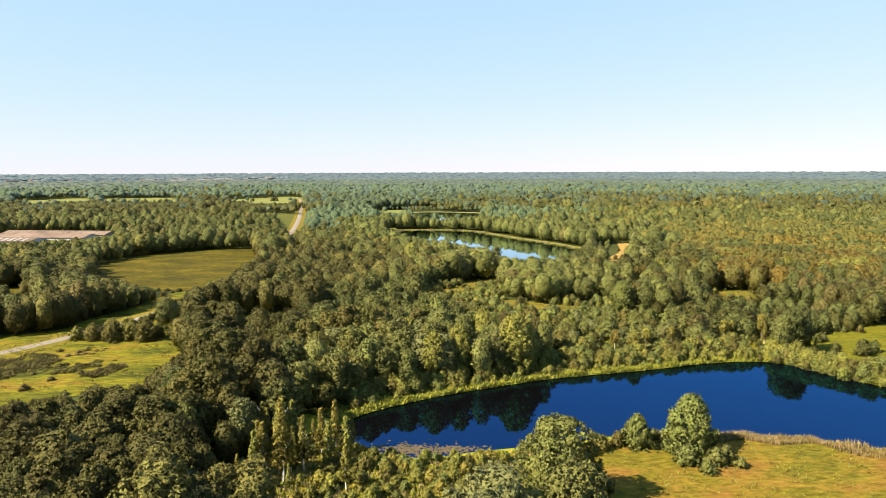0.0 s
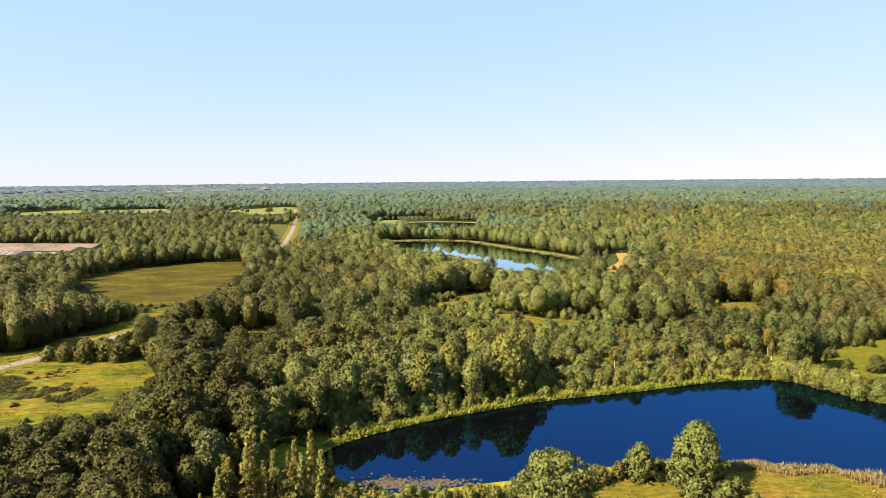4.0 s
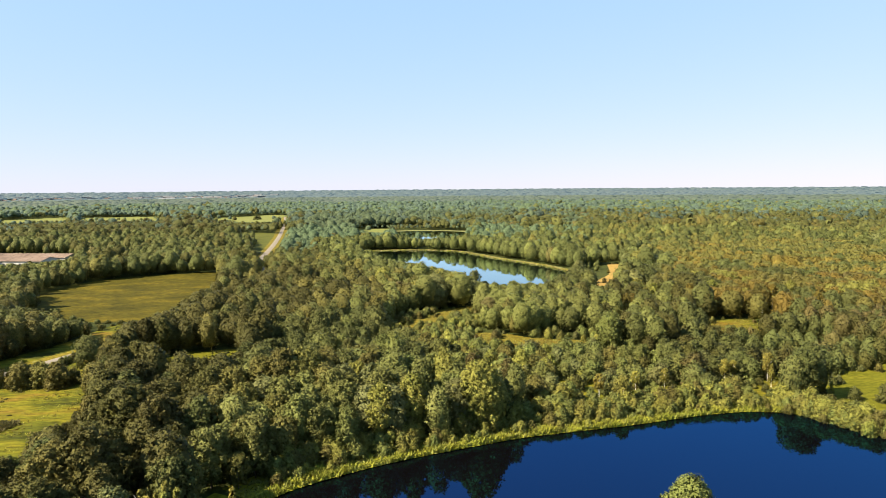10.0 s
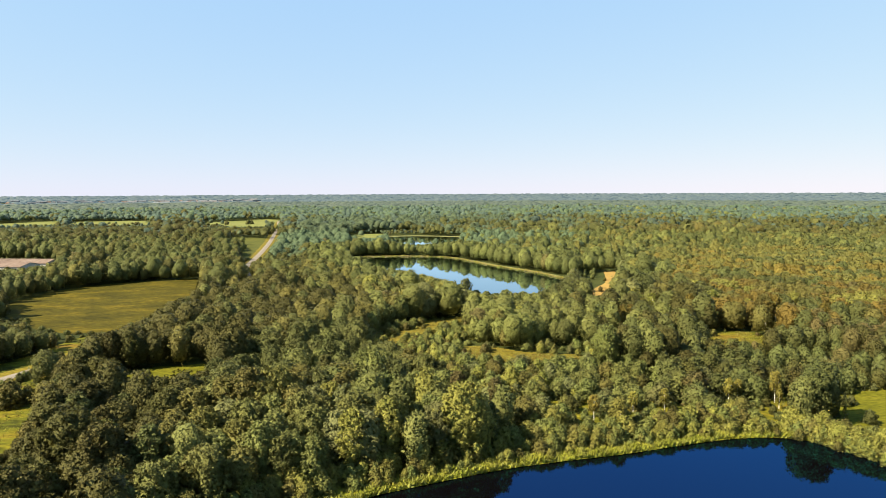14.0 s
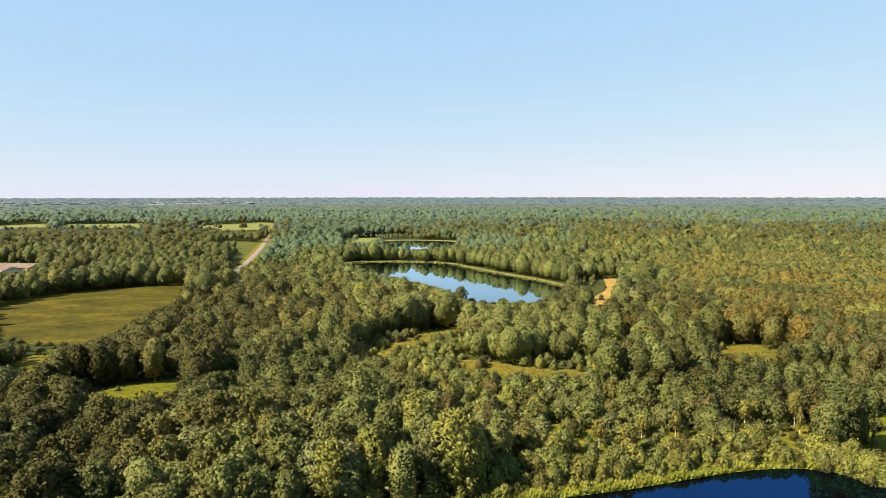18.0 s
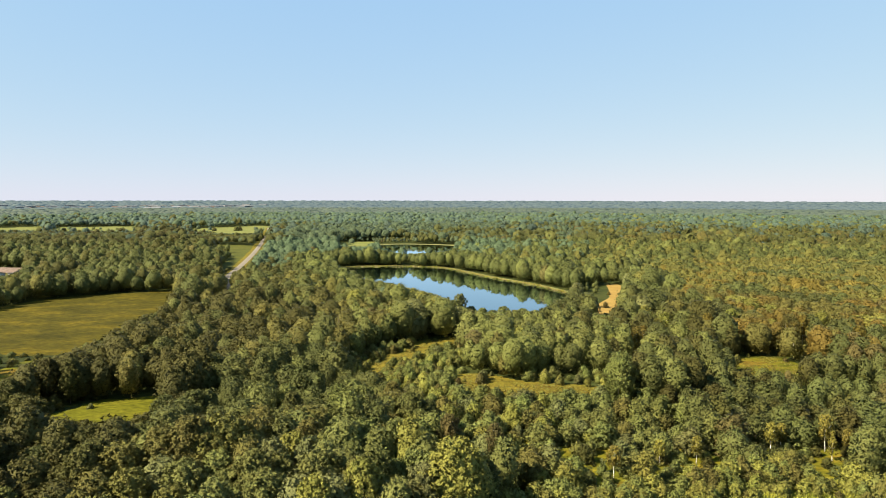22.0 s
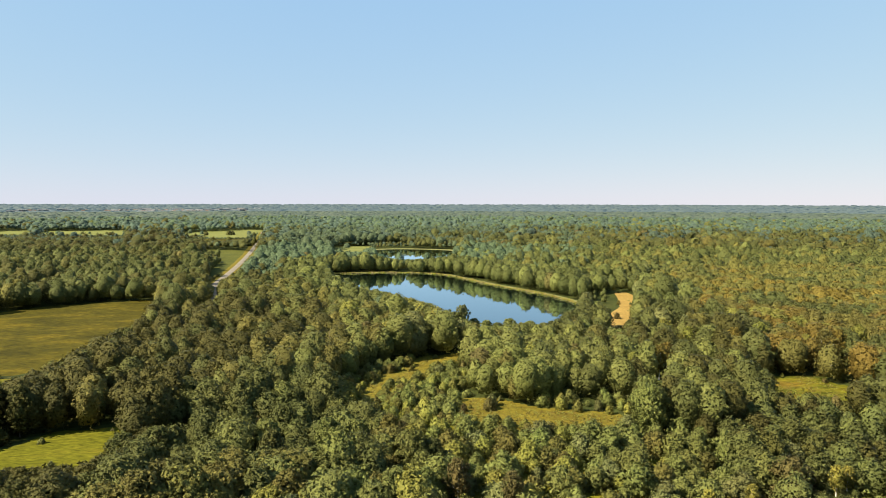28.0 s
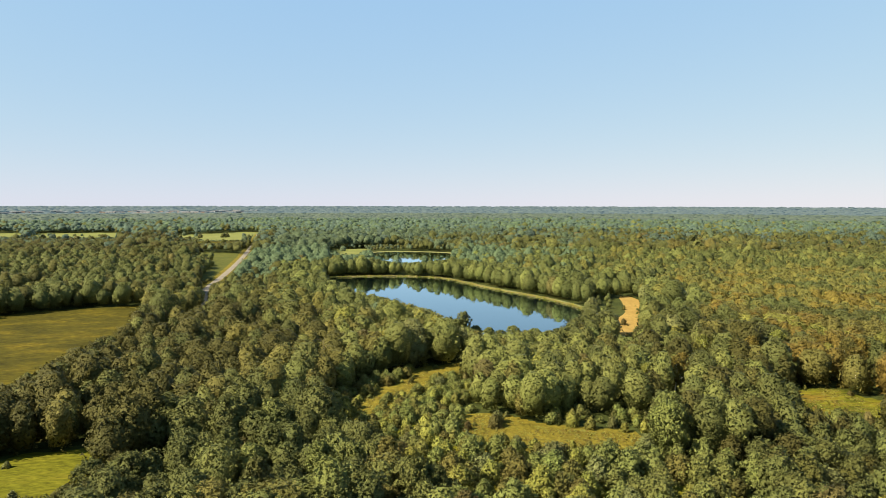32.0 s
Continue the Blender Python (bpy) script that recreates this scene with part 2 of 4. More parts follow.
def inside(P, poly):
    x, y = P[:, 0], P[:, 1]
    res = np.zeros(len(P), bool)
    a = poly
    b = np.roll(poly, -1, 0)
    for (x0, y0), (x1, y1) in zip(a, b):
        c = (y0 > y) != (y1 > y)
        if y1 != y0:
            res ^= c & (x < (x1 - x0) * (y - y0) / (y1 - y0) + x0)
    return res


def away(P, line, closed=True):
    """Distance of points to a line."""
    d = np.full(len(P), 1e9)
    a = line if closed else line[:-1]
    b = np.roll(line, -1, 0) if closed else line[1:]
    for p, q in zip(a, b):
        v = q - p
        w = np.clip(((P - p) @ v) / max(v @ v, 1e-9), 0, 1)
        d = np.minimum(d, np.hypot(*(P - p - w[:, None] * v).T))
    return d


def signed(P, poly):
    d = away(P, poly)
    return np.where(inside(P, poly), -d, d)


def soft_noise(P, size, seed=0):
    """Smooth value noise in 0..1 at a given size in metres."""
    out = np.empty(len(P))
    for i, (x, y) in enumerate(P):
        out[i] = noise.noise(Vector((x / size + seed * 17.3, y / size - seed * 9.1, seed * 3.7)))
    return np.clip(out * 0.8 + 0.5, 0, 1)


MID = np.array([5.0, 60.0])


def rise(d):
    """The land is lifted far off to meet the camera's horizon line."""
    return 38.0 * np.clip((np.asarray(d, float) - 1500) / 3400, 0, 1) ** 2.2


def land(P):
    P = np.atleast_2d(np.asarray(P, float))
    return rise(np.hypot(*(P - MID).T))


# ---- plan ----
LAKE_1 = chaikin([(-34, 164), (-26, 174), (-14, 182), (-1, 189), (14, 195), (29, 201), (45, 205), (61, 208), (78, 213), (93, 217), (106, 218), (117, 214), (123, 206), (127, 198), (133, 188), (150, 176), (168, 160), (160, 140), (125, 136), (100, 145), (85, 152), (73, 154), (64, 156), (39, 156), (29, 152), (11, 149), (1, 147), (-8, 144), (-17, 146), (-24, 150), (-31, 156)])
LAKE_2 = chaikin([(-62, 716), (-26, 726), (6, 726), (43, 715), (59, 684), (76, 641), (97, 603), (114, 570), (124, 538), (126, 522), (118, 490), (108, 462), (96, 446), (82, 436), (66, 434), (50, 440), (37, 455), (24, 482), (12, 508), (-5, 540), (-25, 578), (-48, 632), (-64, 682)])
LAKE_3 = chaikin([(-38, 1020), (4, 1040), (61, 1020), (84, 996), (76, 907), (44, 858), (0, 856), (-28, 905)])
LAKES = (LAKE_1, LAKE_2, LAKE_3)
FIELD = chaikin([(-236, 428), (-240, 497), (-217, 537), (-175, 552), (-155, 563), (-141, 517), (-134, 460), (-131, 400), (-138, 363), (-162, 368), (-185, 387), (-210, 412)], 1)
FIELD_LATE = chaikin([(-236, 428), (-240, 497), (-217, 537), (-175, 552), (-160, 561), (-151, 517), (-143, 455), (-141, 390), (-150, 366), (-185, 387), (-210, 412)], 1)
MEADOW_W = chaikin([(-230, 170), (-185, 232), (-165, 262), (-150, 288), (-134, 290), (-120, 282), (-112, 262), (-101, 240), (-100, 219), (-98, 200), (-111, 196), (-121, 186), (-140, 168), (-190, 140)], 1)
CLEARING = chaikin([(-108, 262), (-102, 285), (-90, 299), (-71, 303), (-63, 288), (-60, 272), (-82, 262)], 1)
MEADOW_S = chaikin([(26, 147), (39, 154), (64, 154), (85, 150), (102, 143), (150, 120), (156, 92), (144, 64), (118, 74), (92, 60), (66, 72), (44, 62), (30, 76), (22, 122)], 1)
SHRUB_S = chaikin([(-34, 150), (-24, 148), (-8, 142), (11, 147), (26, 149), (24, 118), (0, 100), (-40, 100), (-30, 125)], 1)
YOUNG = chaikin([(-58, 118), (-24, 118), (-27, 150), (-36, 160), (-50, 148)], 1)
MEADOW_E = chaikin([(128, 217), (140, 212), (158, 220), (200, 240), (230, 272), (185, 264), (164, 256), (142, 247)], 1)
MEADOW_B = chaikin([(27, 318), (39, 326), (46, 316), (58, 309), (66, 309), (74, 307), (80, 302), (77, 294), (72, 290), (60, 291), (40, 299), (30, 307)], 1)
GLADE = chaikin([(-12, 308), (-5, 338), (3, 357), (16, 380), (31, 389), (48, 397), (44, 380), (28, 369), (17, 353), (7, 346), (0, 316)], 1)
MEADOW_R = chaikin([(130, 332), (151, 347), (170, 348), (164, 336), (186, 318), (176, 302), (151, 313), (140, 315), (127, 324)], 1)
SAND_PATCH = chaikin([(119, 449), (123, 446), (131, 457), (147, 483), (164, 528), (177, 566), (176, 584), (170, 584), (163, 552), (150, 511), (140, 496), (127, 468)], 1)
PALE_1 = chaikin([(-460, 1528), (-356, 1670), (-315, 1640), (-284, 1332), (-334, 1312), (-400, 1430)], 0)
PALE_2 = chaikin([(-790, 1600), (-630, 1650), (-545, 1437), (-690, 1450)], 0)
PALE_3 = chaikin([(-940, 1515), (-847, 1643), (-745, 1451), (-838, 1380)], 0)
VERGE_N = chaikin([(-156, 706), (-163, 704), (-169, 712), (-180, 765), (-191, 850), (-212, 905), (-246, 985), (-275, 1042), (-260, 1035), (-240, 1020), (-202, 1000), (-180, 850), (-156, 718)], 1)
ROADSIDE = chaikin([(-230, 240), (-179, 260), (-159, 269), (-156, 298), (-147, 318), (-145, 350), (-139, 362), (-136, 345), (-137, 312), (-142, 286), (-150, 260), (-166, 236), (-205, 205)], 1)
WEST_STRIP = chaikin([(-275, 366), (-234, 377), (-221, 362), (-237, 350), (-275, 340)], 1)
SCRUB_N = chaikin([(-330, 1090), (-430, 1250), (-300, 1300), (-255, 1260), (-236, 1120)], 1)
PALE_4 = chaikin([(-36, 960), (-95, 1000), (-85, 1090), (-30, 1080), (-48, 1020)], 1)
ROAD_LINE = chaikin([(-300, 120), (-215, 180), (-165, 236), (-151, 261), (-142, 282), (-134, 302), (-128, 331), (-122, 366), (-111, 410), (-104, 470), (-112, 540), (-130, 592), (-141, 627), (-153, 725), (-171, 850), (-193, 985), (-221, 1145), (-246, 1290), (-300, 1560)], 2, closed=False)
GLADE_SCRUB = np.array([(-15, 340), (-6, 362), (8, 378), (22, 388), (34, 372), (36, 340), (29, 312), (10, 300), (-10, 306)], float)
DRY_SCRUB = np.array([(50, 318), (66, 310), (84, 303), (102, 314), (92, 322), (66, 325)], float)
SHRUBS = np.array([(36, 203), (100, 222), (135, 240), (185, 262), (180, 300), (130, 300), (95, 285), (40, 297), (25, 316), (-14, 332), (-12, 300), (20, 262), (34, 235)], float)
GROVE = np.array([(150, 345), (175, 400), (178, 470), (230, 640), (420, 660), (360, 420), (250, 330), (190, 322)], float)
BROWN_WOOD = np.array([(150, 262), (190, 268), (260, 300), (230, 330), (180, 318), (140, 300)], float)


HEATH_PATCHES = [chaikin(p, 1) for p in ([(-162, 222), (-158, 228), (-153, 236), (-141, 234), (-138, 226), (-140, 215), (-143, 207), (-150, 204)], [(-133, 212), (-131, 219), (-124, 223), (-122, 219), (-124, 212), (-128, 210)], [(-122, 207), (-119, 214), (-115, 222), (-112, 223), (-112, 216), (-114, 209), (-117, 206)])]


def ragged(poly, size, amount):
    """The same outline, finer and uneven."""
    n = len(poly)
    out = []
    for k in range(n):
        a, b = poly[k], poly[(k + 1) % n]
        m = max(1, int(np.hypot(*(b - a)) / size))
        out += [a + (b - a) * w / m for w in range(m)]
    out = np.array(out)
    d = out - out.mean(0)
    d /= np.hypot(*d.T)[:, None] + 1e-6
    return out + d * ((soft_noise(out, size * 2.2, 4) - 0.5) * 2 * amount)[:, None]


HEATH_PATCHES = [ragged(p, 2.0, 2.6) for p in HEATH_PATCHES]
MEADOW_B, GLADE, MEADOW_R, SAND_PATCH, CLEARING = (ragged(p, 4.0, 3.2) for p in (MEADOW_B, GLADE, MEADOW_R, SAND_PATCH, CLEARING))
FIELD, FIELD_LATE, MEADOW_W, MEADOW_E = (ragged(p, 6.0, 3.5) for p in (FIELD, FIELD_LATE, MEADOW_W, MEADOW_E))
VERGE_N, SCRUB_N, PALE_4 = (ragged(p, 12.0, 8.0) for p in (VERGE_N, SCRUB_N, PALE_4))
PALE_1, PALE_2, PALE_3 = (ragged(p, 20.0, 16.0) for p in (PALE_1, PALE_2, PALE_3))


OPEN = [(FIELD, 0), (MEADOW_W, 0), (CLEARING, 0), (MEADOW_S, 0), (SHRUB_S, 0), (YOUNG, 0), (MEADOW_E, 0), (MEADOW_B, 0), (GLADE, 0), (MEADOW_R, 0), (SAND_PATCH, 1.0), (PALE_1, 0), (PALE_2, 0), (PALE_3, 0), (ROADSIDE, 0), (WEST_STRIP, 0), (VERGE_N, 0), (SCRUB_N, 0), (PALE_4, 0)]


# ---- ground: one sheet to the horizon, hollowed at the lakes ----
def axis(*spans):
    out = []
    for a, b, step in spans:
        out += list(np.arange(a, b, step))
    return np.array(out + [spans[-1][1]], float)


gx = axis((-4900, -1500, 340), (-1500, -400, 110), (-400, -80, 20), (-80, 180, 3.2), (180, 400, 20), (400, 1500, 110), (1500, 4900, 340))
gy = axis((-4900, -600, 430), (-600, 100, 70), (100, 240, 3), (240, 420, 15), (420, 740, 5), (740, 1060, 8), (1060, 1500, 60), (1500, 4900, 170))
GX, GY = np.meshgrid(gx, gy)
P = np.column_stack([GX.ravel(), GY.ravel()])
Z = land(P)
for lake, deep in zip(LAKES, (2.0, 2.0, 1.5)):
    sel = np.flatnonzero((np.abs(P[:, 0] - lake[:, 0].mean()) < 260) & (np.abs(P[:, 1] - lake[:, 1].mean()) < 260))
    sd = signed(P[sel], lake)
    Z[sel] -= deep * np.clip((1.2 - sd) / 9.0, 0, 1) ** 0.8
nx = len(gx)
i = (np.arange(len(gy) - 1)[:, None] * nx + np.arange(nx - 1)[None, :]).ravel()
GT = np.vstack([np.column_stack([i, i + 1, i + nx + 1]), np.column_stack([i, i + nx + 1, i + nx])])
tagged(new("ground", np_mesh("ground", np.column_stack([P, Z]), GT, [FLOOR], smooth=True)), "dark green undergrowth and grass of the forest floor", "ground", kind="structure")


def sheet(name, poly, mat, label, z=0.05, step=4.0, bumpy=0.0):
    """A stretch of grass or sand laid on the ground, with its own gently uneven surface."""
    lo, hi = poly.min(0), poly.max(0)
    xs, ys = np.arange(lo[0], hi[0] + step, step), np.arange(lo[1], hi[1] + step, step)
    A, B = np.meshgrid(xs, ys)
    Q = np.column_stack([A.ravel(), B.ravel()])
    sd = signed(Q, poly)
    H = land(Q) + z + bumpy * 0.5 - np.clip(sd, 0, step * 1.6) / step * 0.12
    if away(LAKE_1.mean(0)[None], poly)[0] < 140:
        H = H - 0.5 * np.clip(2.2 - signed(Q, LAKE_1), 0, 4)
    if bumpy:
        H = H - bumpy * np.clip(1.7 - away(Q, ROAD_LINE, closed=False) / 7.0, 0, 0.85)
        H = H + (soft_noise(Q, 9, 3) - 0.5) * bumpy * (sd < 0)
    n = len(xs)
    k = (np.arange(len(ys) - 1)[:, None] * n + np.arange(n - 1)[None, :]).ravel()
    T = np.vstack([np.column_stack([k, k + 1, k + n + 1]), np.column_stack([k, k + n + 1, k + n])])
    T = T[(sd[T] < step * 1.3).any(1)]
    ob = new(name, np_mesh(name, np.column_stack([Q, H]), T, [mat], smooth=True))
    return tagged(ob, label, name.split("_")[-1], kind="structure")


sheet("hay_field", FIELD, HAY, "mown olive-yellow hay field among the trees", 0.08)
sheet("west_meadow", MEADOW_W, GRASS, "yellow-green rough meadow with dry tufts", 0.08, 2.5, 0.5)
sheet("roadside_meadow", ROADSIDE, GRASS, "yellow-green grass beside the bend of the road", 0.07, 2.5, 0.2)
sheet("strip_meadow", WEST_STRIP, HAY, "narrow olive meadow between two woods", 0.08, 3.0)
sheet("small_clearing", CLEARING, LUSH, "bright green mown clearing in the forest", 0.08, 2.5)
sheet("south_meadow", MEADOW_S, LAKESIDE, "orange and green meadow by the lake shore", 0.08, 2.5, 0.4)
sheet("shrubby_meadow", SHRUB_S, GRASS, "rough yellow-green grass under low shrubs", 0.06, 3.0, 0.3)
sheet("birch_meadow", YOUNG, GRASS, "rough grass under young birches", 0.06, 3.0, 0.3)
sheet("east_meadow", MEADOW_E, LUSH, "green meadow beside the lake", 0.08, 3.0)
sheet("thicket_grass", SHRUBS, GRASS, "rough yellow-green grass between the willow bushes", 0.03, 3.0)
sheet("dry_meadow", MEADOW_B, OCHRE_GRASS, "narrow dry grass glade between bushes", 0.10, 2.0, 0.2)
sheet("sloping_glade", GLADE, OCHRE_GRASS, "dry yellow glade between trees", 0.10, 2.0, 0.3)
sheet("forest_meadow", MEADOW_R, GRASS, "olive and orange grass in a forest opening", 0.10, 2.5, 0.2)
sheet("sand_track", SAND_PATCH, SAND, "bare yellow sand track by the lake", 0.12, 2.5)
for poly in (PALE_1, PALE_2, PALE_3):
    sheet("pale_field", poly, PALE_GRASS, "distant pale green hay field", 0.2, 12)
sheet("road_verge", VERGE_N, VERGE, "mown green verge beside the country road", 0.1, 6)
sheet("scrub_field", SCRUB_N, HAY, "overgrown field dotted with bushes", 0.15, 10)
sheet("pale_field", PALE_4, PALE_GRASS, "pale dry grass beside a small pond", 0.15, 6)


def ribbon(name, line, offsets, mat, label, category):
    """A strip along a line: offsets are (sideways, height) across it."""
    d = np.gradient(line, axis=0)
    d /= np.hypot(*d.T)[:, None]
    side = np.column_stack([d[:, 1], -d[:, 0]])
    V, n = [], len(offsets)
    for p, s in zip(line, side):
        for o, h in offsets:
            q = p + s * o
            V.append((q[0], q[1], land(q)[0] + h))
    T = []
    for a in range(len(line) - 1):
        for b in range(n - 1):
            k = a * n + b
            T += [(k, k + 1, k + n + 1), (k, k + n + 1, k + n)]
    return tagged(new(name, np_mesh(name, V, T, [mat], smooth=True)), label, category, kind="structure")


ribbon("road_shoulder", ROAD_LINE, [(-9, 0.02), (-6, 0.16), (-3.0, 0.22), (3.0, 0.22), (6, 0.16), (9, 0.02)], OCHRE_GRASS, "dry grassy shoulders of the country road", "verge")
ribbon("road", ROAD_LINE, [(-2.9, 0.24), (-2.6, 0.30), (0, 0.36), (2.6, 0.30), (2.9, 0.24)], ROAD, "light grey worn country road", "road")

for name, lake, label in (("near_lake", LAKE_1, "dark blue still lake water mirroring the trees"), ("middle_lake", LAKE_2, "still forest lake reflecting pale sky and trees"), ("far_pond", LAKE_3, "small dark pond among trees")):
    c = lake.mean(0)
    ring = c + (lake - c) * (1 + 7.0 / np.hypot(*(lake - c).T))[:, None]
    V = np.vstack([[[c[0], c[1], -0.25]], np.column_stack([ring, np.full(len(ring), -0.25)])])
    T = [(0, 1 + (a + 1) % len(ring), 1 + a) for a in range(len(ring))]
    tagged(new(name, np_mesh(name, V, T, [WATER if name == "near_lake" else CLEAR_WATER])), label, "water", kind="structure")

# grass banks round the lakes
ribbon("lake_bank", LAKE_2[:60], [(-7, 0.02), (-5, 0.14), (-2.5, 0.14), (0.5, -0.12)], SHORE_GRASS, "pale green grassy bank of the middle lake", "bank")
ribbon("lake_bank", np.vstack([LAKE_1, LAKE_1[:1]]), [(-12, 0.0), (-9, 0.10), (-2, 0.08), (0.5, -0.16)], MARSH, "bright green marshy bank round the lake", "bank")
ribbon("pond_bank", np.vstack([LAKE_3, LAKE_3[:1]]), [(-14, 0.02), (-10, 0.2), (-3, 0.2), (0.5, -0.12)], SHORE_GRASS, "pale grassy bank of the pond", "bank")


# ---- trees ----
OCT_V = np.array([(1, 0, 0), (0, 1, 0), (-1, 0, 0), (0, -1, 0), (0, 0, 1), (0, 0, -1)], float)
OCT_T = np.array([(0, 1, 4), (1, 2, 4), (2, 3, 4), (3, 0, 4), (1, 0, 5), (2, 1, 5), (3, 2, 5), (0, 3, 5)])
def unit(a):
    return a / (np.linalg.norm(a, axis=-1, keepdims=True) + 1e-9)


WIDE = {"round": 0.275, "tall": 0.225, "cone": 0.125, "dome": 0.47, "bush": 0.50, "weep": 0.25, "high": 0.185}
LOW = {"round": 0.16, "tall": 0.14, "cone": 0.24, "dome": 0.03, "bush": 0.02, "weep": 0.10, "high": 0.42}


CORE = {"cone": 0.2, "high": 0.5, "weep": 0.72}     # share of the width that is dense


def profile(kind, u):
    """Half width of a crown at the share u of its height."""
    if kind == "cone":
        return (1.04 - u) ** 0.75
    if kind in ("bush", "dome"):
        return math.sqrt(max(0.02, 1 - u * u))
    if kind == "weep":
        return math.sqrt(max(0.05, 1 - (0.96 * u) ** 3))
    peak = {"round": 0.50, "tall": 0.42, "high": 0.45}[kind]
    v = (u - peak) / (1.03 - peak) if u > peak else (peak - u) / (peak + 0.22)
    return max(0.03, 1 - abs(v) ** 2.2) ** 0.5


def crown(r, puffs, leaves, leaf, kind="round", sides=6, rings=4, solid=True):
    """Unit crown, 1 high: a shaded core, small puffs of foliage over it, leaf sprays on the puffs.
    Returns places, triangles and soft normals."""
    wide, low = WIDE[kind], LOW[kind]
    off, turn = r.random(3) * 40, r.random() * 6.28

    def reach(a, u):
        """The uneven outline: limbs that stand out and hollows between them."""
        d = Vector((math.cos(a) * 1.5, math.sin(a) * 1.5, u * 3.2)) + Vector(off)
        return wide * profile(kind, u) * (1 + 0.10 * math.sin(2 * a + turn) + {"bush": 0.62, "dome": 0.26}.get(kind, 0.45) * noise.noise(d) + 0.24 * noise.noise(d * 2.3))

    V, N, T = [], [], []
    mid = np.array((0, 0, low + (1 - low) * 0.42))
    for k in range(rings + 1):
        u = k / rings
        for j in range(sides):
            a = 6.2832 * (j + 0.5 * (k % 2)) / sides
            rad = reach(a, u) * CORE.get(kind, 0.70 if solid else 0.86)
            V.append((math.cos(a) * rad, math.sin(a) * rad, low + (0.95 - low) * u))
    for k in range(rings):
        for j in range(sides):
            a, b = k * sides + j, k * sides + (j + 1) % sides
            T += [(a, b, b + sides), (a, b + sides, a + sides)]
    top = rings * sides
    T += [(top, top + j, top + j + 1) for j in range(1, sides - 1)]
    V, T = np.array(V), np.array(T)
    N = unit((V - mid) * (1, 1, 0.6))
    C, R = [], []
    for k in range(puffs):
        u = (k + r.random()) / puffs
        u = 1 - (1 - u) ** 1.15
        a = k * 2.39996 + r.random() * 0.9
        lr = 0.62 * wide * 3.6 / math.sqrt(puffs) * (0.6 + 0.75 * r.random())
        rad = max(reach(a, u) * (0.86 + 0.20 * r.random()) - lr * 0.55, 0)
        C.append((math.cos(a) * rad, math.sin(a) * rad, low + (0.97 - low) * u - lr * 0.4)); R.append(lr)
    C, R = np.array(C), np.array(R)
    if solid:
        P, n = C[:, None] + OCT_V[None] * (R[:, None, None] * (0.58 + 0.34 * r.random((puffs, 6, 1)))), np.repeat(OCT_V[None], puffs, 0)
        out = unit((P - mid) * (1, 1, 0.6))
        T = np.vstack([T, (OCT_T[None] + (len(V) + 6 * np.arange(puffs))[:, None, None]).reshape(-1, 3)])
        V, N = np.vstack([V, P.reshape(-1, 3)]), np.vstack([N, unit(0.6 * n + 0.5 * out).reshape(-1, 3)])
    if leaves:
        pick = r.choice(puffs, leaves, p=R ** 2 / (R ** 2).sum())
        n = unit(r.normal(size=(leaves, 3)) + unit((C[pick] - mid) * (1, 1, 0.7)) * 0.9)
        p = C[pick] + n * (R[pick] * (0.62 + 0.62 * r.random(leaves)))[:, None]
        soft = unit(0.6 * n + 0.45 * unit((p - mid) * (1, 1, 0.6)) + r.normal(size=(leaves, 3)) * 0.42)
        n = unit(n + r.normal(size=(leaves, 3)) * 0.45 + (0, 0, 0.3))
        t = unit(np.cross(n, r.normal(size=(leaves, 3))))
        b = np.cross(n, t)
        s = leaf * (0.55 + 0.9 * r.random((leaves, 1)))
        drop = leaf * 2.2 if kind == "weep" else 0.0
        q = np.stack([p + t * s - (0, 0, drop), p - t * s * 0.5 + b * s * 0.8 - n * s * 0.3, p - t * s * 0.5 - b * s * 0.8 - n * s * 0.2], 1).reshape(-1, 3)
        T = np.vstack([T, len(V) + np.arange(3 * leaves).reshape(-1, 3)])
        V, N = np.vstack([V, q]), np.vstack([N, np.repeat(soft, 3, 0)])
    V[:, 2] *= 1.0 / max(V[:, 2].max(), 0.5)
    return V, T, N


def tube(bm, pts, radii, sides=6):
    rings = []
    for k, (p, rad) in enumerate(zip(pts, radii)):
        p = Vector(p)
        d = (Vector(pts[min(k + 1, len(pts) - 1)]) - Vector(pts[max(k - 1, 0)])).normalized()
        t = d.orthogonal().normalized(); b = d.cross(t)
        rings.append([bm.verts.new(p + (t * math.cos(2 * math.pi * j / sides) + b * math.sin(2 * math.pi * j / sides)) * rad) for j in range(sides)])
    for a, b in zip(rings, rings[1:]):
        for j in range(sides):
            bm.faces.new((a[j], a[(j + 1) % sides], b[(j + 1) % sides], b[j]))
    bm.faces.new(rings[-1])
    return rings


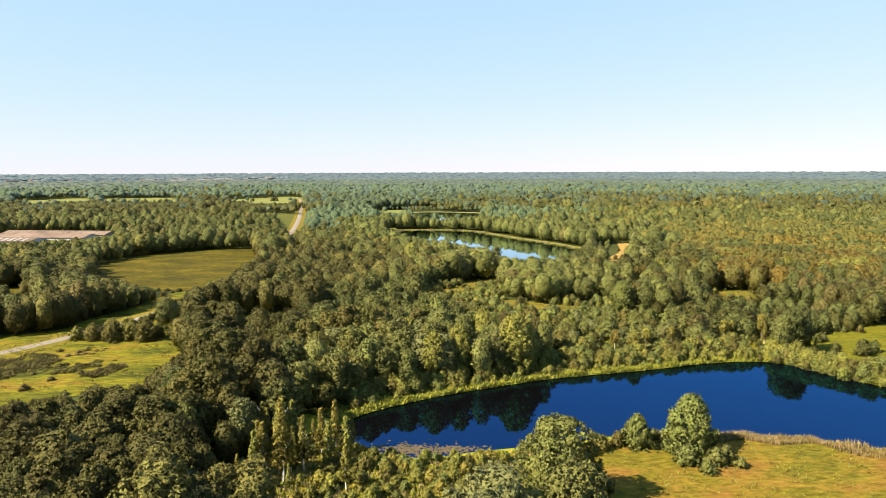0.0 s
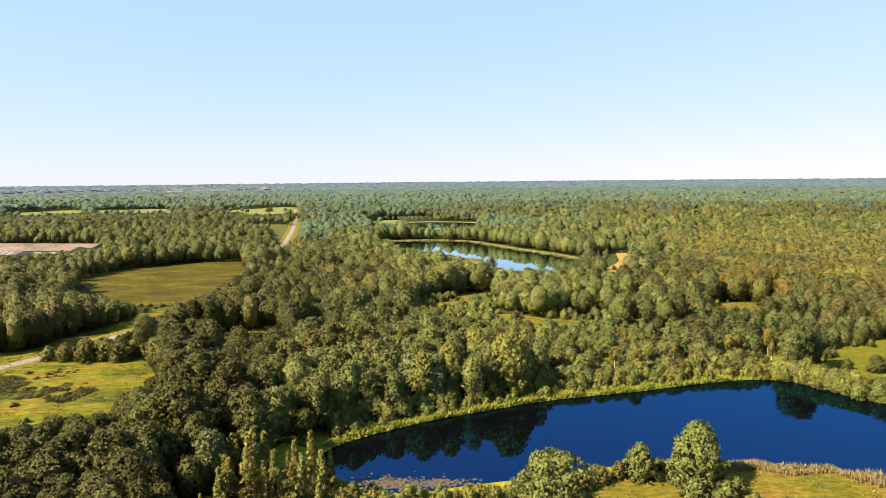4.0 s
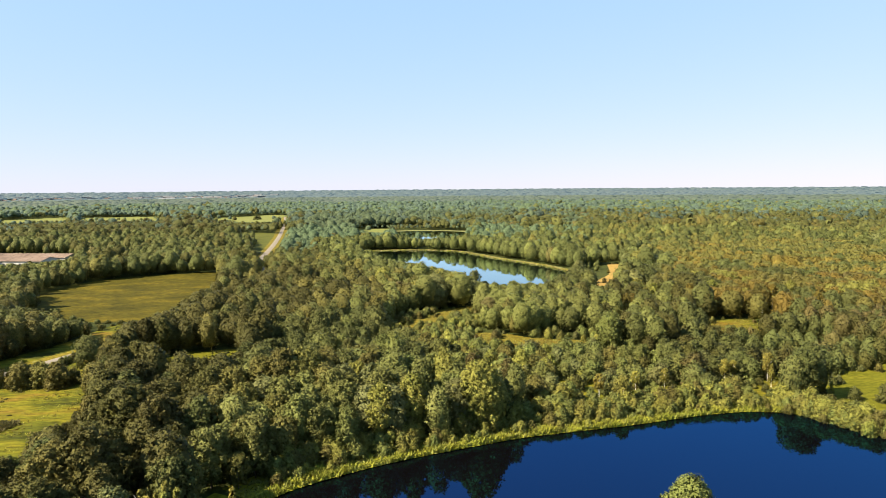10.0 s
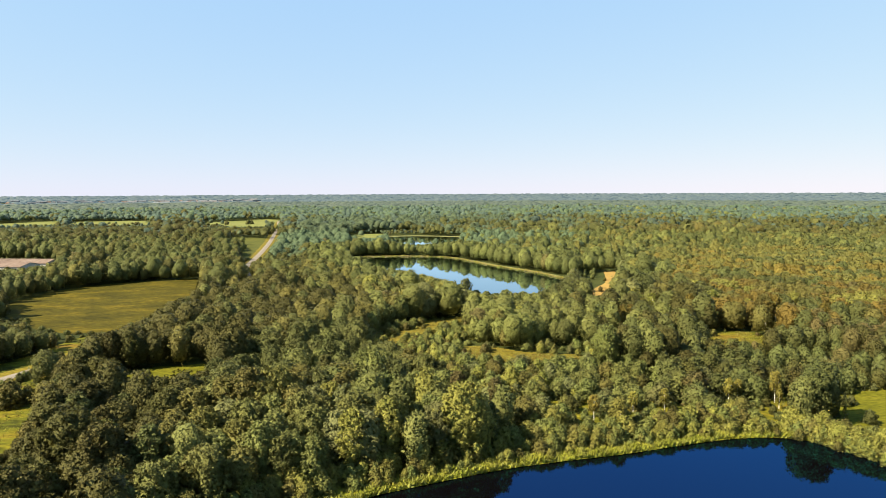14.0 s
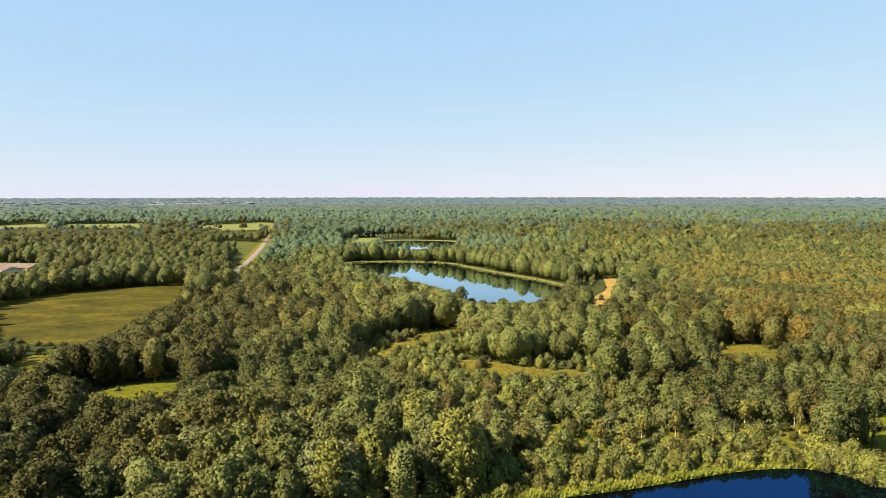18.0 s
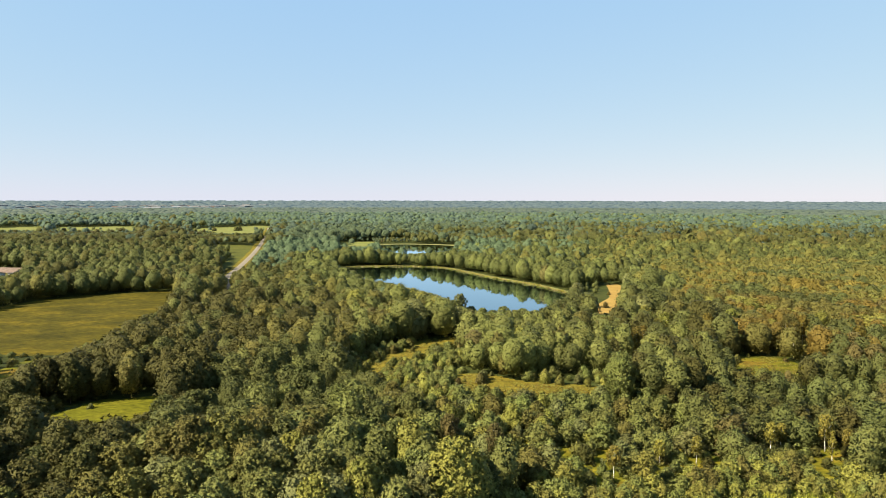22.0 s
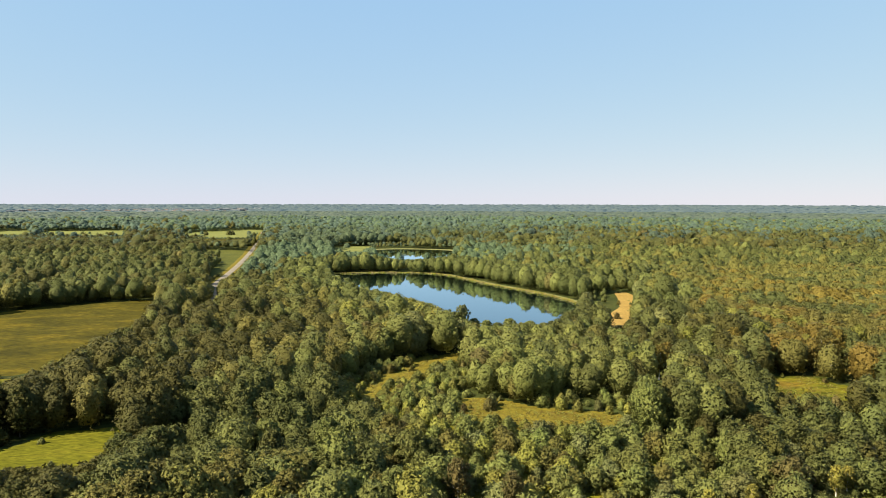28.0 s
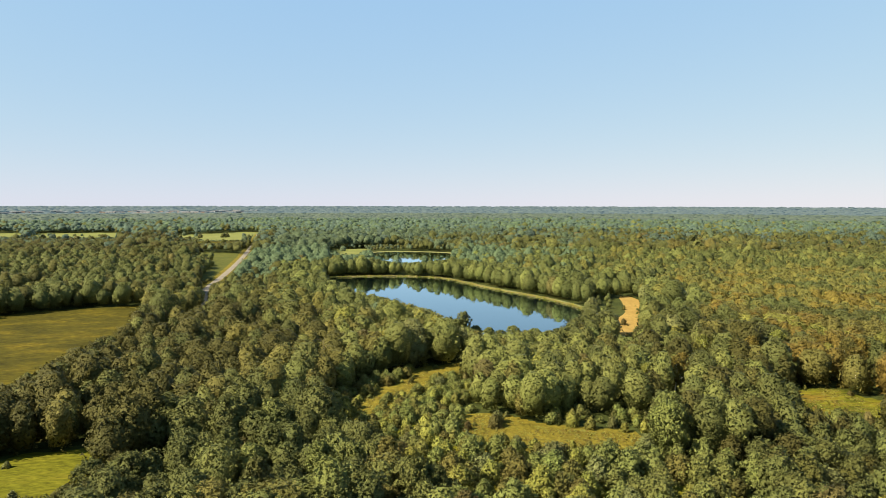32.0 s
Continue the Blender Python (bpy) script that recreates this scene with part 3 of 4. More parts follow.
def trunk_mesh(r, kind, thick, limbs):
    """A tapered, slightly bent trunk with rising limbs, 1 high."""
    bm = bmesh.new()
    bend = [(0, 0)] + [((r.random() - 0.5) * 0.03, (r.random() - 0.5) * 0.03) for _ in range(4)]
    pts = [(bend[k][0], bend[k][1], k * 0.225 - 0.01) for k in range(5)]
    stem = tube(bm, pts, [thick * f for f in (1.25, 0.9, 0.7, 0.5, 0.2)])
    for k in range(limbs):
        z, a, l = 0.3 + 0.5 * (k + r.random()) / limbs, k * 2.4 + r.random(), 0.06 + 0.08 * r.random()
        c, s = math.cos(a), math.sin(a)
        limb = tube(bm, [(0, 0, z), (c * l * 0.5, s * l * 0.5, z + l * 0.5), (c * l, s * l, z + l * 1.2)], [thick * 0.4, thick * 0.28, thick * 0.08], 5)
        ring = stem[1 + int(z > 0.34) + int(z > 0.56)]
        bm.faces.new((ring[k % 6], ring[(k + 1) % 6], limb[0][0]))
    return bm


STYLES = {   # crown shape, puffs, leaf sprays, spray size, trunk thickness, limbs
    "tree": ("round", 150, 3600, 0.0200, 0.011, 5),
    "tall_tree": ("tall", 140, 3300, 0.0185, 0.010, 5),
    "birch_tree": ("tall", 60, 1500, 0.0230, 0.008, 6),
    "young_birch": ("cone", 60, 1900, 0.0190, 0.0095, 6),
    "grove_birch": ("high", 60, 1700, 0.0220, 0.012, 6),
    "weeping_birch": ("weep", 200, 9000, 0.0125, 0.010, 7),
    "willow_tree": ("dome", 170, 4200, 0.0270, 0.02, 6),
    "bush": ("bush", 44, 900, 0.048, 0.02, 4),
}
MODELS = {}


def tree_model(style, colour, variant):
    key = (style, colour, variant)
    if key not in MODELS:
        kind, lobes, leaves, leaf, thick, limbs = STYLES[style]
        r = np.random.default_rng(hash_of(key))
        V, T, N = crown(r, lobes, leaves, leaf, kind, solid=kind not in ("cone", "weep", "high"))
        me = np_mesh("crown", V, T, [LEAF[colour]], normals=N)
        bark = BIRCH_BARK if "birch" in style else BARK
        tm = bm_mesh("trunk", trunk_mesh(r, kind, thick, limbs), bark)
        MODELS[key] = (me, tm)
    return MODELS[key]


def hash_of(key):
    return sum(ord(c) * (k + 1) * 7 for k, c in enumerate("".join(str(x) for x in key))) % 100003


TREE_NAMES = {"tree": "broadleaf_tree", "tall_tree": "broadleaf_tree", "birch_tree": "birch_tree", "young_birch": "young_birch", "grove_birch": "birch_tree", "weeping_birch": "weeping_birch", "willow_tree": "willow_tree", "bush": "bush"}
COLOUR_WORDS = {"dark": "dark green", "mid": "green", "olive": "olive-green", "light": "yellow-green", "ochre": "autumn ochre", "grey": "grey-green", "brown": "brownish", "bronze": "bronze-green", "gold": "golden yellow", "far": "green", "hazy": "green", "fresh": "fresh green"}
STYLE_WORDS = {"tree": "broadleaf tree with a rounded leafy crown", "tall_tree": "tall broadleaf tree with a narrow crown", "birch_tree": "birch with a white trunk and airy crown", "young_birch": "slender young birch with a white trunk", "grove_birch": "birch with a tall bare white trunk", "weeping_birch": "large birch with drooping leafy branches", "willow_tree": "broad dense willow by the lake", "bush": "leafy rounded bush on the grass"}


def plant(style, colour, x, y, h, wide=1.0, variant=None, group="", label="", name=""):
    """One tree: an empty at its foot with trunk and crown."""
    v = int(rng.integers(3)) if variant is None else variant
    me, tm = tree_model(style, colour, v)
    e = new(name or TREE_NAMES[style])
    e.empty_display_size = 0.5
    e.matrix_basis = Matrix.LocRotScale((x, y, float(land((x, y))[0]) - 0.05), Euler((0, 0, rng.random() * 6.28)), (h * wide, h * wide, h))
    for nm, data in (("trunk", tm), ("crown", me)):
        o = new(nm, data)
        o.parent = e
    return tagged(e, label or COLOUR_WORDS[colour] + " " + STYLE_WORDS[style], "bush" if style == "bush" else "tree", group or "trees of the forest")


def clear_of(P, margin=0.0):
    """True where trees may stand."""
    ok = np.ones(len(P), bool)
    ok &= signed(P, LAKE_1) > np.where(P[:, 0] < 38, 8.0, 10.0)
    d2 = signed(P, LAKE_2)
    far_side = (P[:, 1] > 722) | (P[:, 0] > 126 - (P[:, 1] - 530) * 0.42)
    ok &= d2 > np.where(far_side, 8.0, 1.5)
    ok &= signed(P, LAKE_3) > 9
    ok &= ~inside(P, SAND_PATCH - np.array([11.0, 0.0]))
    for poly, m in OPEN:
        box = (P > poly.min(0) - 3).all(1) & (P < poly.max(0) + 3).all(1)
        k = np.flatnonzero(box)
        if len(k):
            ok[k] &= ~(signed(P[k], poly) < margin + m)
    ok &= away(P, ROAD_LINE, closed=False) > np.where(P[:, 1] > 720, 9.0, np.where(P[:, 1] > 480, 4.5, 6.5))
    ok &= rng.random(len(P)) > 0.07
    ok &= ~((P[:, 0] > -490) & (P[:, 0] < -312) & (P[:, 1] > 580) & (P[:, 1] < 690))
    return ok


def jittered(x0, x1, y0, y1, step):
    A, B = np.meshgrid(np.arange(x0, x1, step), np.arange(y0, y1, step * 0.87))
    A = A + (np.arange(A.shape[0])[:, None] % 2) * step * 0.5
    Q = np.column_stack([A.ravel(), B.ravel()])
    return Q + (rng.random(Q.shape) - 0.5) * step * 0.62


def in_view(P, slack):
    """The wedge of land that covers the camera's view, slack in degrees."""
    v = P - np.array([2.0, -70.0])
    return np.abs(np.arctan2(v[:, 0], v[:, 1]) + 0.0) < radians(slack)


def habit(P):
    """For each place: height, colour index and whether it is low scrub."""
    n1, n2, n3 = soft_noise(P, 34, 1), soft_noise(P, 14, 2), soft_noise(P, 120, 5)
    h = 12.2 + 4.2 * n1 + 2.6 * (n2 - 0.5) + rng.normal(size=len(P)) * 1.9
    big = rng.random(len(P))
    h = np.where(big < 0.10, h * 1.2, np.where(big > 0.86, h * 0.72, h))
    u = rng.random(len(P)) * 0.24 + n2 * 0.4 + n1 * 0.4 + n3 * 0.35
    u = np.argsort(np.argsort(u)) / max(len(P) - 1, 1)
    col = np.select([u < 0.20, u < 0.50, u < 0.74, u < 0.91], [0, 1, 2, 3], 5)
    west = P[:, 0] < 0
    col = np.where(west & (col == 3) & (rng.random(len(P)) < 0.6), 1, col)
    col = np.where(~west & (col == 0) & (rng.random(len(P)) < 0.4), 2, col)
    col = np.where((P[:, 0] > 60) & (col == 3) & (rng.random(len(P)) < 0.65), 2, col)
    far_right = (P[:, 0] > 150) & (rng.random(len(P)) < 0.35)
    col = np.where(far_right & (col < 2), 2, col)
    centre = (P[:, 0] > 30 * (n3 - 0.5)) & (P[:, 0] < 135) & (P[:, 1] < 460)
    pick = rng.random(len(P))
    col = np.where(centre & (col == 0) & (pick < 0.8), 1, np.where(centre & (col == 1) & (pick < 0.65), 10, np.where(centre & (col == 2) & (pick < 0.72), np.where(pick < 0.5, 1, 10), col)))
    near_west = (P[:, 0] < 50) & (P[:, 1] < 300) & (pick > 0.45)
    col = np.where(near_west & ((col == 3) | (col == 10)), 1, col)
    # browner western trees, with the lens's warm edge tint put into their colours
    warm = (P[:, 0] < -8 - 0.08 * P[:, 1] + 40 * (n3 - 0.5)) & (P[:, 1] < 700) & (pick < 0.96)
    col = np.where(warm, np.where(pick < np.where(P[:, 0] < -52, 0.85, 0.42) * np.where(P[:, 1] > 230, 0.8, 1.0), 8, np.where(col >= 2, 2, np.where(P[:, 0] < -38, 0, col))), col)
    # haze put into the colours: more blue-tinted leaves farther north
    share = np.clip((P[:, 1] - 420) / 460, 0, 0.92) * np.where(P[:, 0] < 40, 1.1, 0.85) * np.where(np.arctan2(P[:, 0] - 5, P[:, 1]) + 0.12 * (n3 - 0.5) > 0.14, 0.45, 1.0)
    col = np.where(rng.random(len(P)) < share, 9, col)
    col = np.where((P[:, 1] > 480) & ((col == 3) | (col == 5)) & (rng.random(len(P)) < np.where(P[:, 1] > 650, 1.0, 0.7)), 2, col)
    # lighter leaves in the middle distance, standing in for bright haze
    up = (P[:, 1] > 310) & (P[:, 1] < 1100) & (P[:, 0] > -130)
    col = np.where(up & (col == 0) & (pick < 0.65), 1, np.where(up & (col == 1) & (pick < 0.35), 10, col))
    east = (P[:, 0] > 60) & (P[:, 1] > 440) & (rng.random(len(P)) < 0.75)
    col = np.where(east & (col == 1), 0, np.where(east & (col == 2), np.where(n2 > 0.5, 1, 0), np.where(east & (col == 3), 2, col)))
    # nearly all haze-tinted from here on
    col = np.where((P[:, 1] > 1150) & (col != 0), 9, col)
    shore = (P[:, 1] < 245) & (P[:, 0] > -46) & (P[:, 1] > 165) & (pick < 0.85)
    col = np.where(shore & ((col == 8) | (col == 0)), 1, col)
    h = np.where(shore & (P[:, 0] < 35), h + 0.8, h)
    # corner falloff of the lens put in as darker leaves in the southwest
    col = np.where((P[:, 1] < 172) & (P[:, 0] < -55) & (pick < 0.9), 8, col)
    col = np.where((P[:, 0] < -125 - 0.06 * P[:, 1]) & (P[:, 1] > 300) & (P[:, 1] < 1200) & (pick < 0.8), np.where(pick < 0.25, 8, 0), col)
    col = np.where((P[:, 1] > 330) & (P[:, 1] < 700) & (col == 3) & (pick < 0.6), 1, col)
    col = np.where((np.arctan2(P[:, 0] - 5, P[:, 1]) > 0.14) & (P[:, 1] > 400) & (col != 9) & (pick < 0.45), 0, col)
    col = np.where((P[:, 1] > 225) & (P[:, 1] < 345) & (P[:, 0] > -70) & (col == 1) & (rng.random(len(P)) < 0.35), 0, col)
    g = inside(P, GROVE)
    gu = rng.random(len(P))
    gm = 0.18 * (gu - 0.5) + soft_noise(P, 30, 17)
    h, col = np.where(g, 14 + 3 * n2, h), np.where(g, np.select([gm < 0.34, gm < 0.46, gm < 0.72], [0, 2, np.where(gu < np.where(P[:, 1] < 500, 0.8, 0.35), 4, 2)], np.where(P[:, 1] < 430, 3, 2)), col)
    b = inside(P, BROWN_WOOD)
    h, col = np.where(b, 11.5 + 2.5 * n2, h), np.where(b, np.select([gu < 0.4, gu < 0.75], [6, 0], 2), col)
    # lens tint towards both picture edges, put into leaf colours by bearing
    bearing = np.arctan2(P[:, 0] - 5, P[:, 1]) + 0.10 * (n3 - 0.5)
    turn = rng.random(len(P))
    side = (P[:, 1] > 260) & ((bearing > 0.26) | (bearing < -0.24)) & ((turn < 0.75) | (col == 9)) & ~g & ~b
    col = np.where(side & ((col == 1) | (col == 10) | (col == 9) | (col == 3)), np.where(bearing < 0, np.where(turn < 0.62, 8, 0), np.where(turn < 0.32, 2, np.where(turn < 0.62, 0, 1))), col)
    hill = (P[:, 0] < -18 + 40 * (n3 - 0.5)) & (P[:, 1] > 245) & (P[:, 1] < 600) & ~g & ~b
    col = np.where(hill & ((col == 3) | (col == 5) | (col == 10) | (col == 9) | ((col == 1) & (turn < 0.6))), np.where(n1 + 0.4 * turn < 0.62, 8, np.where(turn < 0.7, 0, 2)), col)
    s = inside(P, SHRUBS)
    h, col = np.where(s, 3.6 + 4.6 * n2 + rng.random(len(P)) ** 2 * 4.0, h), np.where(s, np.select([gu < 0.22, gu < 0.45, gu < 0.70, gu < 0.88], [2, 3, 10, 1], 5), col)
    # darker leaf colours and taller growth in the east of the thicket
    dark_east = s & (P[:, 0] > 105 + 30 * (n3 - 0.5))
    h, col = np.where(dark_east, h + 2.0, h), np.where(dark_east & (gu < 0.8), np.where(gu < 0.5, 0, 8), col)
    q = inside(P, GLADE_SCRUB) | inside(P, DRY_SCRUB)
    h, col = np.where(q, 2.6 + 3.4 * n2 + rng.random(len(P)) ** 2 * 3.2, h), np.where(q, np.select([gu < 0.30, gu < 0.55, gu < 0.8], [10, 3, 1], 2), col)
    s = s | q
    # one step darker leaf colours for part of the eastern trees
    darker_mix = (P[:, 0] > 62 + 30 * (n3 - 0.5)) & (P[:, 1] > 215) & (P[:, 1] < 430) & (turn < 0.6) & ~g
    col = np.where(darker_mix & (col == 1), 0, np.where(darker_mix & ((col == 10) | (col == 3)), 1, np.where(darker_mix & (col == 2), 8, col)))
    rim = np.flatnonzero((np.abs(P[:, 1] - 640) < 170) & (np.abs(P[:, 0] - 60) < 150))
    if len(rim):
        shore = signed(P[rim], LAKE_2) < 38
        col[rim] = np.where(shore & (P[rim, 1] > 500), np.where(n2[rim] > 0.72, 1, 0), col[rim])
        h[rim] = np.where(shore & (P[rim, 1] > 560), np.maximum(h[rim], 14.0 + 3 * n2[rim]), h[rim])
    col = np.where(rng.random(len(P)) < 0.005, 6, col)
    h = np.where((P[:, 0] > -75) & (P[:, 0] < 15) & (P[:, 1] > 1015) & (P[:, 1] < 1100), 5.5 + 2 * n2, h)
    return h, col, s


def scatter(name, Q, H, col, models, wide, label):
    """Far woodland: many trees joined into one mesh."""
    Vs, Ts, Ms, Ns, base = [], [], [], [], 0
    which = rng.integers(len(models), size=len(Q))
    for w, (V, T, N) in enumerate(models):
        k = np.flatnonzero(which == w)
        if not len(k):
            continue
        a = rng.random(len(k)) * 6.283
        c, s = np.cos(a)[:, None], np.sin(a)[:, None]
        sx = (wide * np.where(H[k] < 3.2, 1.9, 1.0) * H[k] * (0.85 + 0.35 * rng.random(len(k))))[:, None]
        X = (V[None, :, 0] * c - V[None, :, 1] * s) * sx + Q[k, 0, None]
        Y = (V[None, :, 0] * s + V[None, :, 1] * c) * sx + Q[k, 1, None]
        Zt = V[None, :, 2] * H[k, None] + land(Q[k])[:, None] - 0.1
        Vs.append(np.stack([X, Y, Zt], 2).reshape(-1, 3))
        Ns.append(np.stack([N[None, :, 0] * c - N[None, :, 1] * s, N[None, :, 0] * s + N[None, :, 1] * c, np.repeat(N[None, :, 2], len(k), 0)], 2).reshape(-1, 3))
        Ts.append((T[None] + (base + np.arange(len(k)) * len(V))[:, None, None]).reshape(-1, 3))
        Ms.append(np.repeat(col[k], len(T)))
        base += len(k) * len(V)
    if isinstance(label, tuple):
        label, mats, Ms = label[0], label[1], [m * 0 for m in Ms]
    else:
        mats = [LEAF[c] for c in LEAF_ORDER]
    ob = new(name, np_mesh(name, np.vstack(Vs), np.vstack(Ts), mats, np.concatenate(Ms), normals=np.vstack(Ns)))
    return tagged(ob, label, "woodland", kind="stuff")


CAMERA_AT = {0: (-9.3, 0.3, 66.4), 3: (-7.4, 9.1, 66.4), 6: (-2.2, 18.7, 66.6), 9: (2.4, 29.5, 67.1), 13: (7.7, 44.3, 67.2), 17: (10.8, 61.3, 67.6), 23: (11.5, 85.4, 67.6), 28: (10.5, 107.8, 67.5), 32: (9.8, 123.0, 67.3)}     # camera positions by second, for the sight lines
LAKE_2_OPEN = chaikin([(-59, 714), (6, 725), (43, 714), (76, 640), (114, 570), (125, 526), (94, 453), (75, 459), (56, 447), (43, 477), (32, 516), (12, 562), (-6, 596), (-30, 625)], 1)
ROAD_OPEN = np.array([(-142, 690), (-147, 725), (-165, 850), (-187, 985), (-214, 1145), (-228, 1145), (-199, 985), (-177, 850), (-161, 725), (-155, 690)], float)
BARN_OPEN = np.array([(-500, 640), (-402, 612), (-342, 649), (-330, 690), (-360, 738), (-440, 765)], float)
POND_OPEN = LAKE_3.mean(0) + (LAKE_3 - LAKE_3.mean(0)) * 0.92


def shrunk(poly, f, up):
    c = poly.mean(0)
    return c + (poly - c) * f + (0, up)


# each opening, with the seconds at which the camera looks onto it
KEPT_IN_SIGHT = [(FIELD, (0, 3)), (FIELD_LATE, (13, 23, 32)), (MEADOW_W, (0, 3, 6)), (shrunk(CLEARING, 0.70, 5.0), (28, 32)), (shrunk(MEADOW_B, 0.6, 4.0), (32,)), (shrunk(GLADE, 0.6, 4.0), (13, 32)), (LAKE_2_OPEN, (32,)), (ROAD_OPEN, (3, 17, 32)), (shrunk(ROADSIDE, 0.9, 2.0), (0, 3, 6, 9)), (WEST_STRIP, (0, 3)), (VERGE_N, (23, 32)), (BARN_OPEN, (0, 6)), (POND_OPEN, (32,)), (PALE_1, (0, 13, 32)), (PALE_2, (0, 13, 32)), (PALE_3, (0, 13, 32)), (PALE_4, (23, 32)), (shrunk(SAND_PATCH, 0.8, 4.0), (0, 13)), (SAND_PATCH, (32,)), (shrunk(MEADOW_R, 0.55, 5.0), (32,)), (MEADOW_E, (0, 9))]


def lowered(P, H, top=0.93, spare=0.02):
    """Tree heights cut to fit the camera's view, so openings stay in sight."""
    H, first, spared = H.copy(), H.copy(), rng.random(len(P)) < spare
    for poly, times in KEPT_IN_SIGHT:
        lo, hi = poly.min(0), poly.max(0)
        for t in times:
            e = np.array(CAMERA_AT[t])
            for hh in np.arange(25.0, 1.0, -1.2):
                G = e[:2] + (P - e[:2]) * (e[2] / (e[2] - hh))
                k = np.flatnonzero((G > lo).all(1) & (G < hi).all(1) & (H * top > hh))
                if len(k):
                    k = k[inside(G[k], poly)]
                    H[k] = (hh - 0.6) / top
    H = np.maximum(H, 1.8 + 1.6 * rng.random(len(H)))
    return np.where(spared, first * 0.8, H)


BIRCHES = ((104, 337, 16), (132, 376, 15), (180, 359, 16), (178, 350, 15), (165, 379, 16), (96, 343, 12), (192, 366, 15), (150, 372, 15), (205, 372, 16), (215, 390, 15), (122, 362, 15), (112, 350, 14), (200, 340, 15), (22, 243, 13), (33, 238, 12), (61, 231, 8.5), (75, 238, 7), (85, 239, 7.5), (108, 245, 8.5), (112, 247, 7.5), (123, 245, 10.5), (127, 242, 7.5))

# near woods, tree by tree round the lake, joined farther off
Q = jittered(-330, 330, 60, 480, 6.3)
dist = np.hypot(Q[:, 0] - 5, Q[:, 1] - 60)
Q = Q[(dist < 440) & in_view(Q, 39)]
Q = Q[clear_of(Q, 1.0)]
H, col, low = habit(Q)
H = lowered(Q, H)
for step in (8.0, 15.0):     # trees kept low on the sunny side, so that sun reaches the clearing
    H = np.where(inside(Q, CLEARING - (0.93 * step, 0.36 * step)), np.minimum(H, 6.0), H)
Q, H, col, low = Q[H > 0], H[H > 0], col[H > 0], low[H > 0]
for x, y, h in BIRCHES:
    H = np.where((np.hypot(Q[:, 0] - x, Q[:, 1] - y) < 4.0) | ((np.abs(Q[:, 0] - x + 0.33 * (y - Q[:, 1])) < 4.5) & (Q[:, 1] < y) & (Q[:, 1] > y - 16)), np.minimum(H, 3.5), H)
low |= H < 6.5
near = (Q[:, 0] > -130) & (Q[:, 0] < 135) & (Q[:, 1] > 80) & (Q[:, 1] < 300)
order = rng.random(len(Q))
single = near & (order < np.where(low, 0.92, np.where(Q[:, 1] < 235, 0.62, 0.30)))
for (x, y), h, c, s in zip(Q[single], H[single], col[single], low[single]):
    colour = LEAF_ORDER[c]
    if s:
        plant("bush", colour, x, y, h * 0.85, 1.05, group="bushes by the lake", label=COLOUR_WORDS[colour] + " bushy young willow in a thicket", name="young_willow")
    else:
        plant("tall_tree" if (x * 7.3 + y * 3.1) % 1 < 0.45 else "tree", colour, x, y, h, 1.02)
rest = ~single
shapes = ("round", "tall", "round", "round", "tall", "round", "round")
low_models = [crown(np.random.default_rng(50 + k), 90, 1150, 0.025, shapes[k], 9, 6, False) for k in range(5)]
lower_models = [crown(np.random.default_rng(60 + k), 60, 270, 0.036, shapes[k], 8, 4, False) for k in range(7)]
bush_models = [crown(np.random.default_rng(70 + k), 30, 200, 0.055, "bush", 7, 3, False) for k in range(4)]
close = np.hypot(Q[:, 0] - 10, Q[:, 1] - 100) < 215
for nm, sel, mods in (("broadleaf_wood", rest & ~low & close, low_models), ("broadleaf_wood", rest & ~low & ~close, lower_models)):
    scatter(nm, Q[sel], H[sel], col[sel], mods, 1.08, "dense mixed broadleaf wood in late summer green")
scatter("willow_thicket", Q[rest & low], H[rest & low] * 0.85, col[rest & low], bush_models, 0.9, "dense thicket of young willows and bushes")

# middle distance
Q = jittered(-720, 720, 100, 960, 7.6)
dist = np.hypot(Q[:, 0] - 5, Q[:, 1] - 60)
Q = Q[(dist >= 436) & (dist < 900) & in_view(Q, 37)]
Q = Q[clear_of(Q, 1.0)]
H, col, low = habit(Q)
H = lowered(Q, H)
H = np.where(inside(Q, SAND_PATCH - (14.0, 0.0)) | inside(Q, SAND_PATCH - (24.0, 0.0)), np.minimum(H, 5.0), H)
Q, H, col = Q[H > 0], H[H > 0], col[H > 0]
mid_models = [crown(np.random.default_rng(90 + k), 50, 60, 0.050, "round", 7, 3, False) for k in range(8)]
scatter("middle_wood", Q, H, col, mid_models, 1.18, "mixed green woodland beyond the lakes")

# woods round and behind the start of the flight
Q = jittered(-330, 330, -190, 240, 9.0)
Q = Q[(~in_view(Q, 39) | (Q[:, 1] < 62)) & (np.abs(Q[:, 0]) < 320)]
Q = Q[clear_of(Q, 1.0)]
H, col, low = habit(Q)
outer = (H, np.where(rng.random(len(Q)) < 0.5, 0, 1), Q)

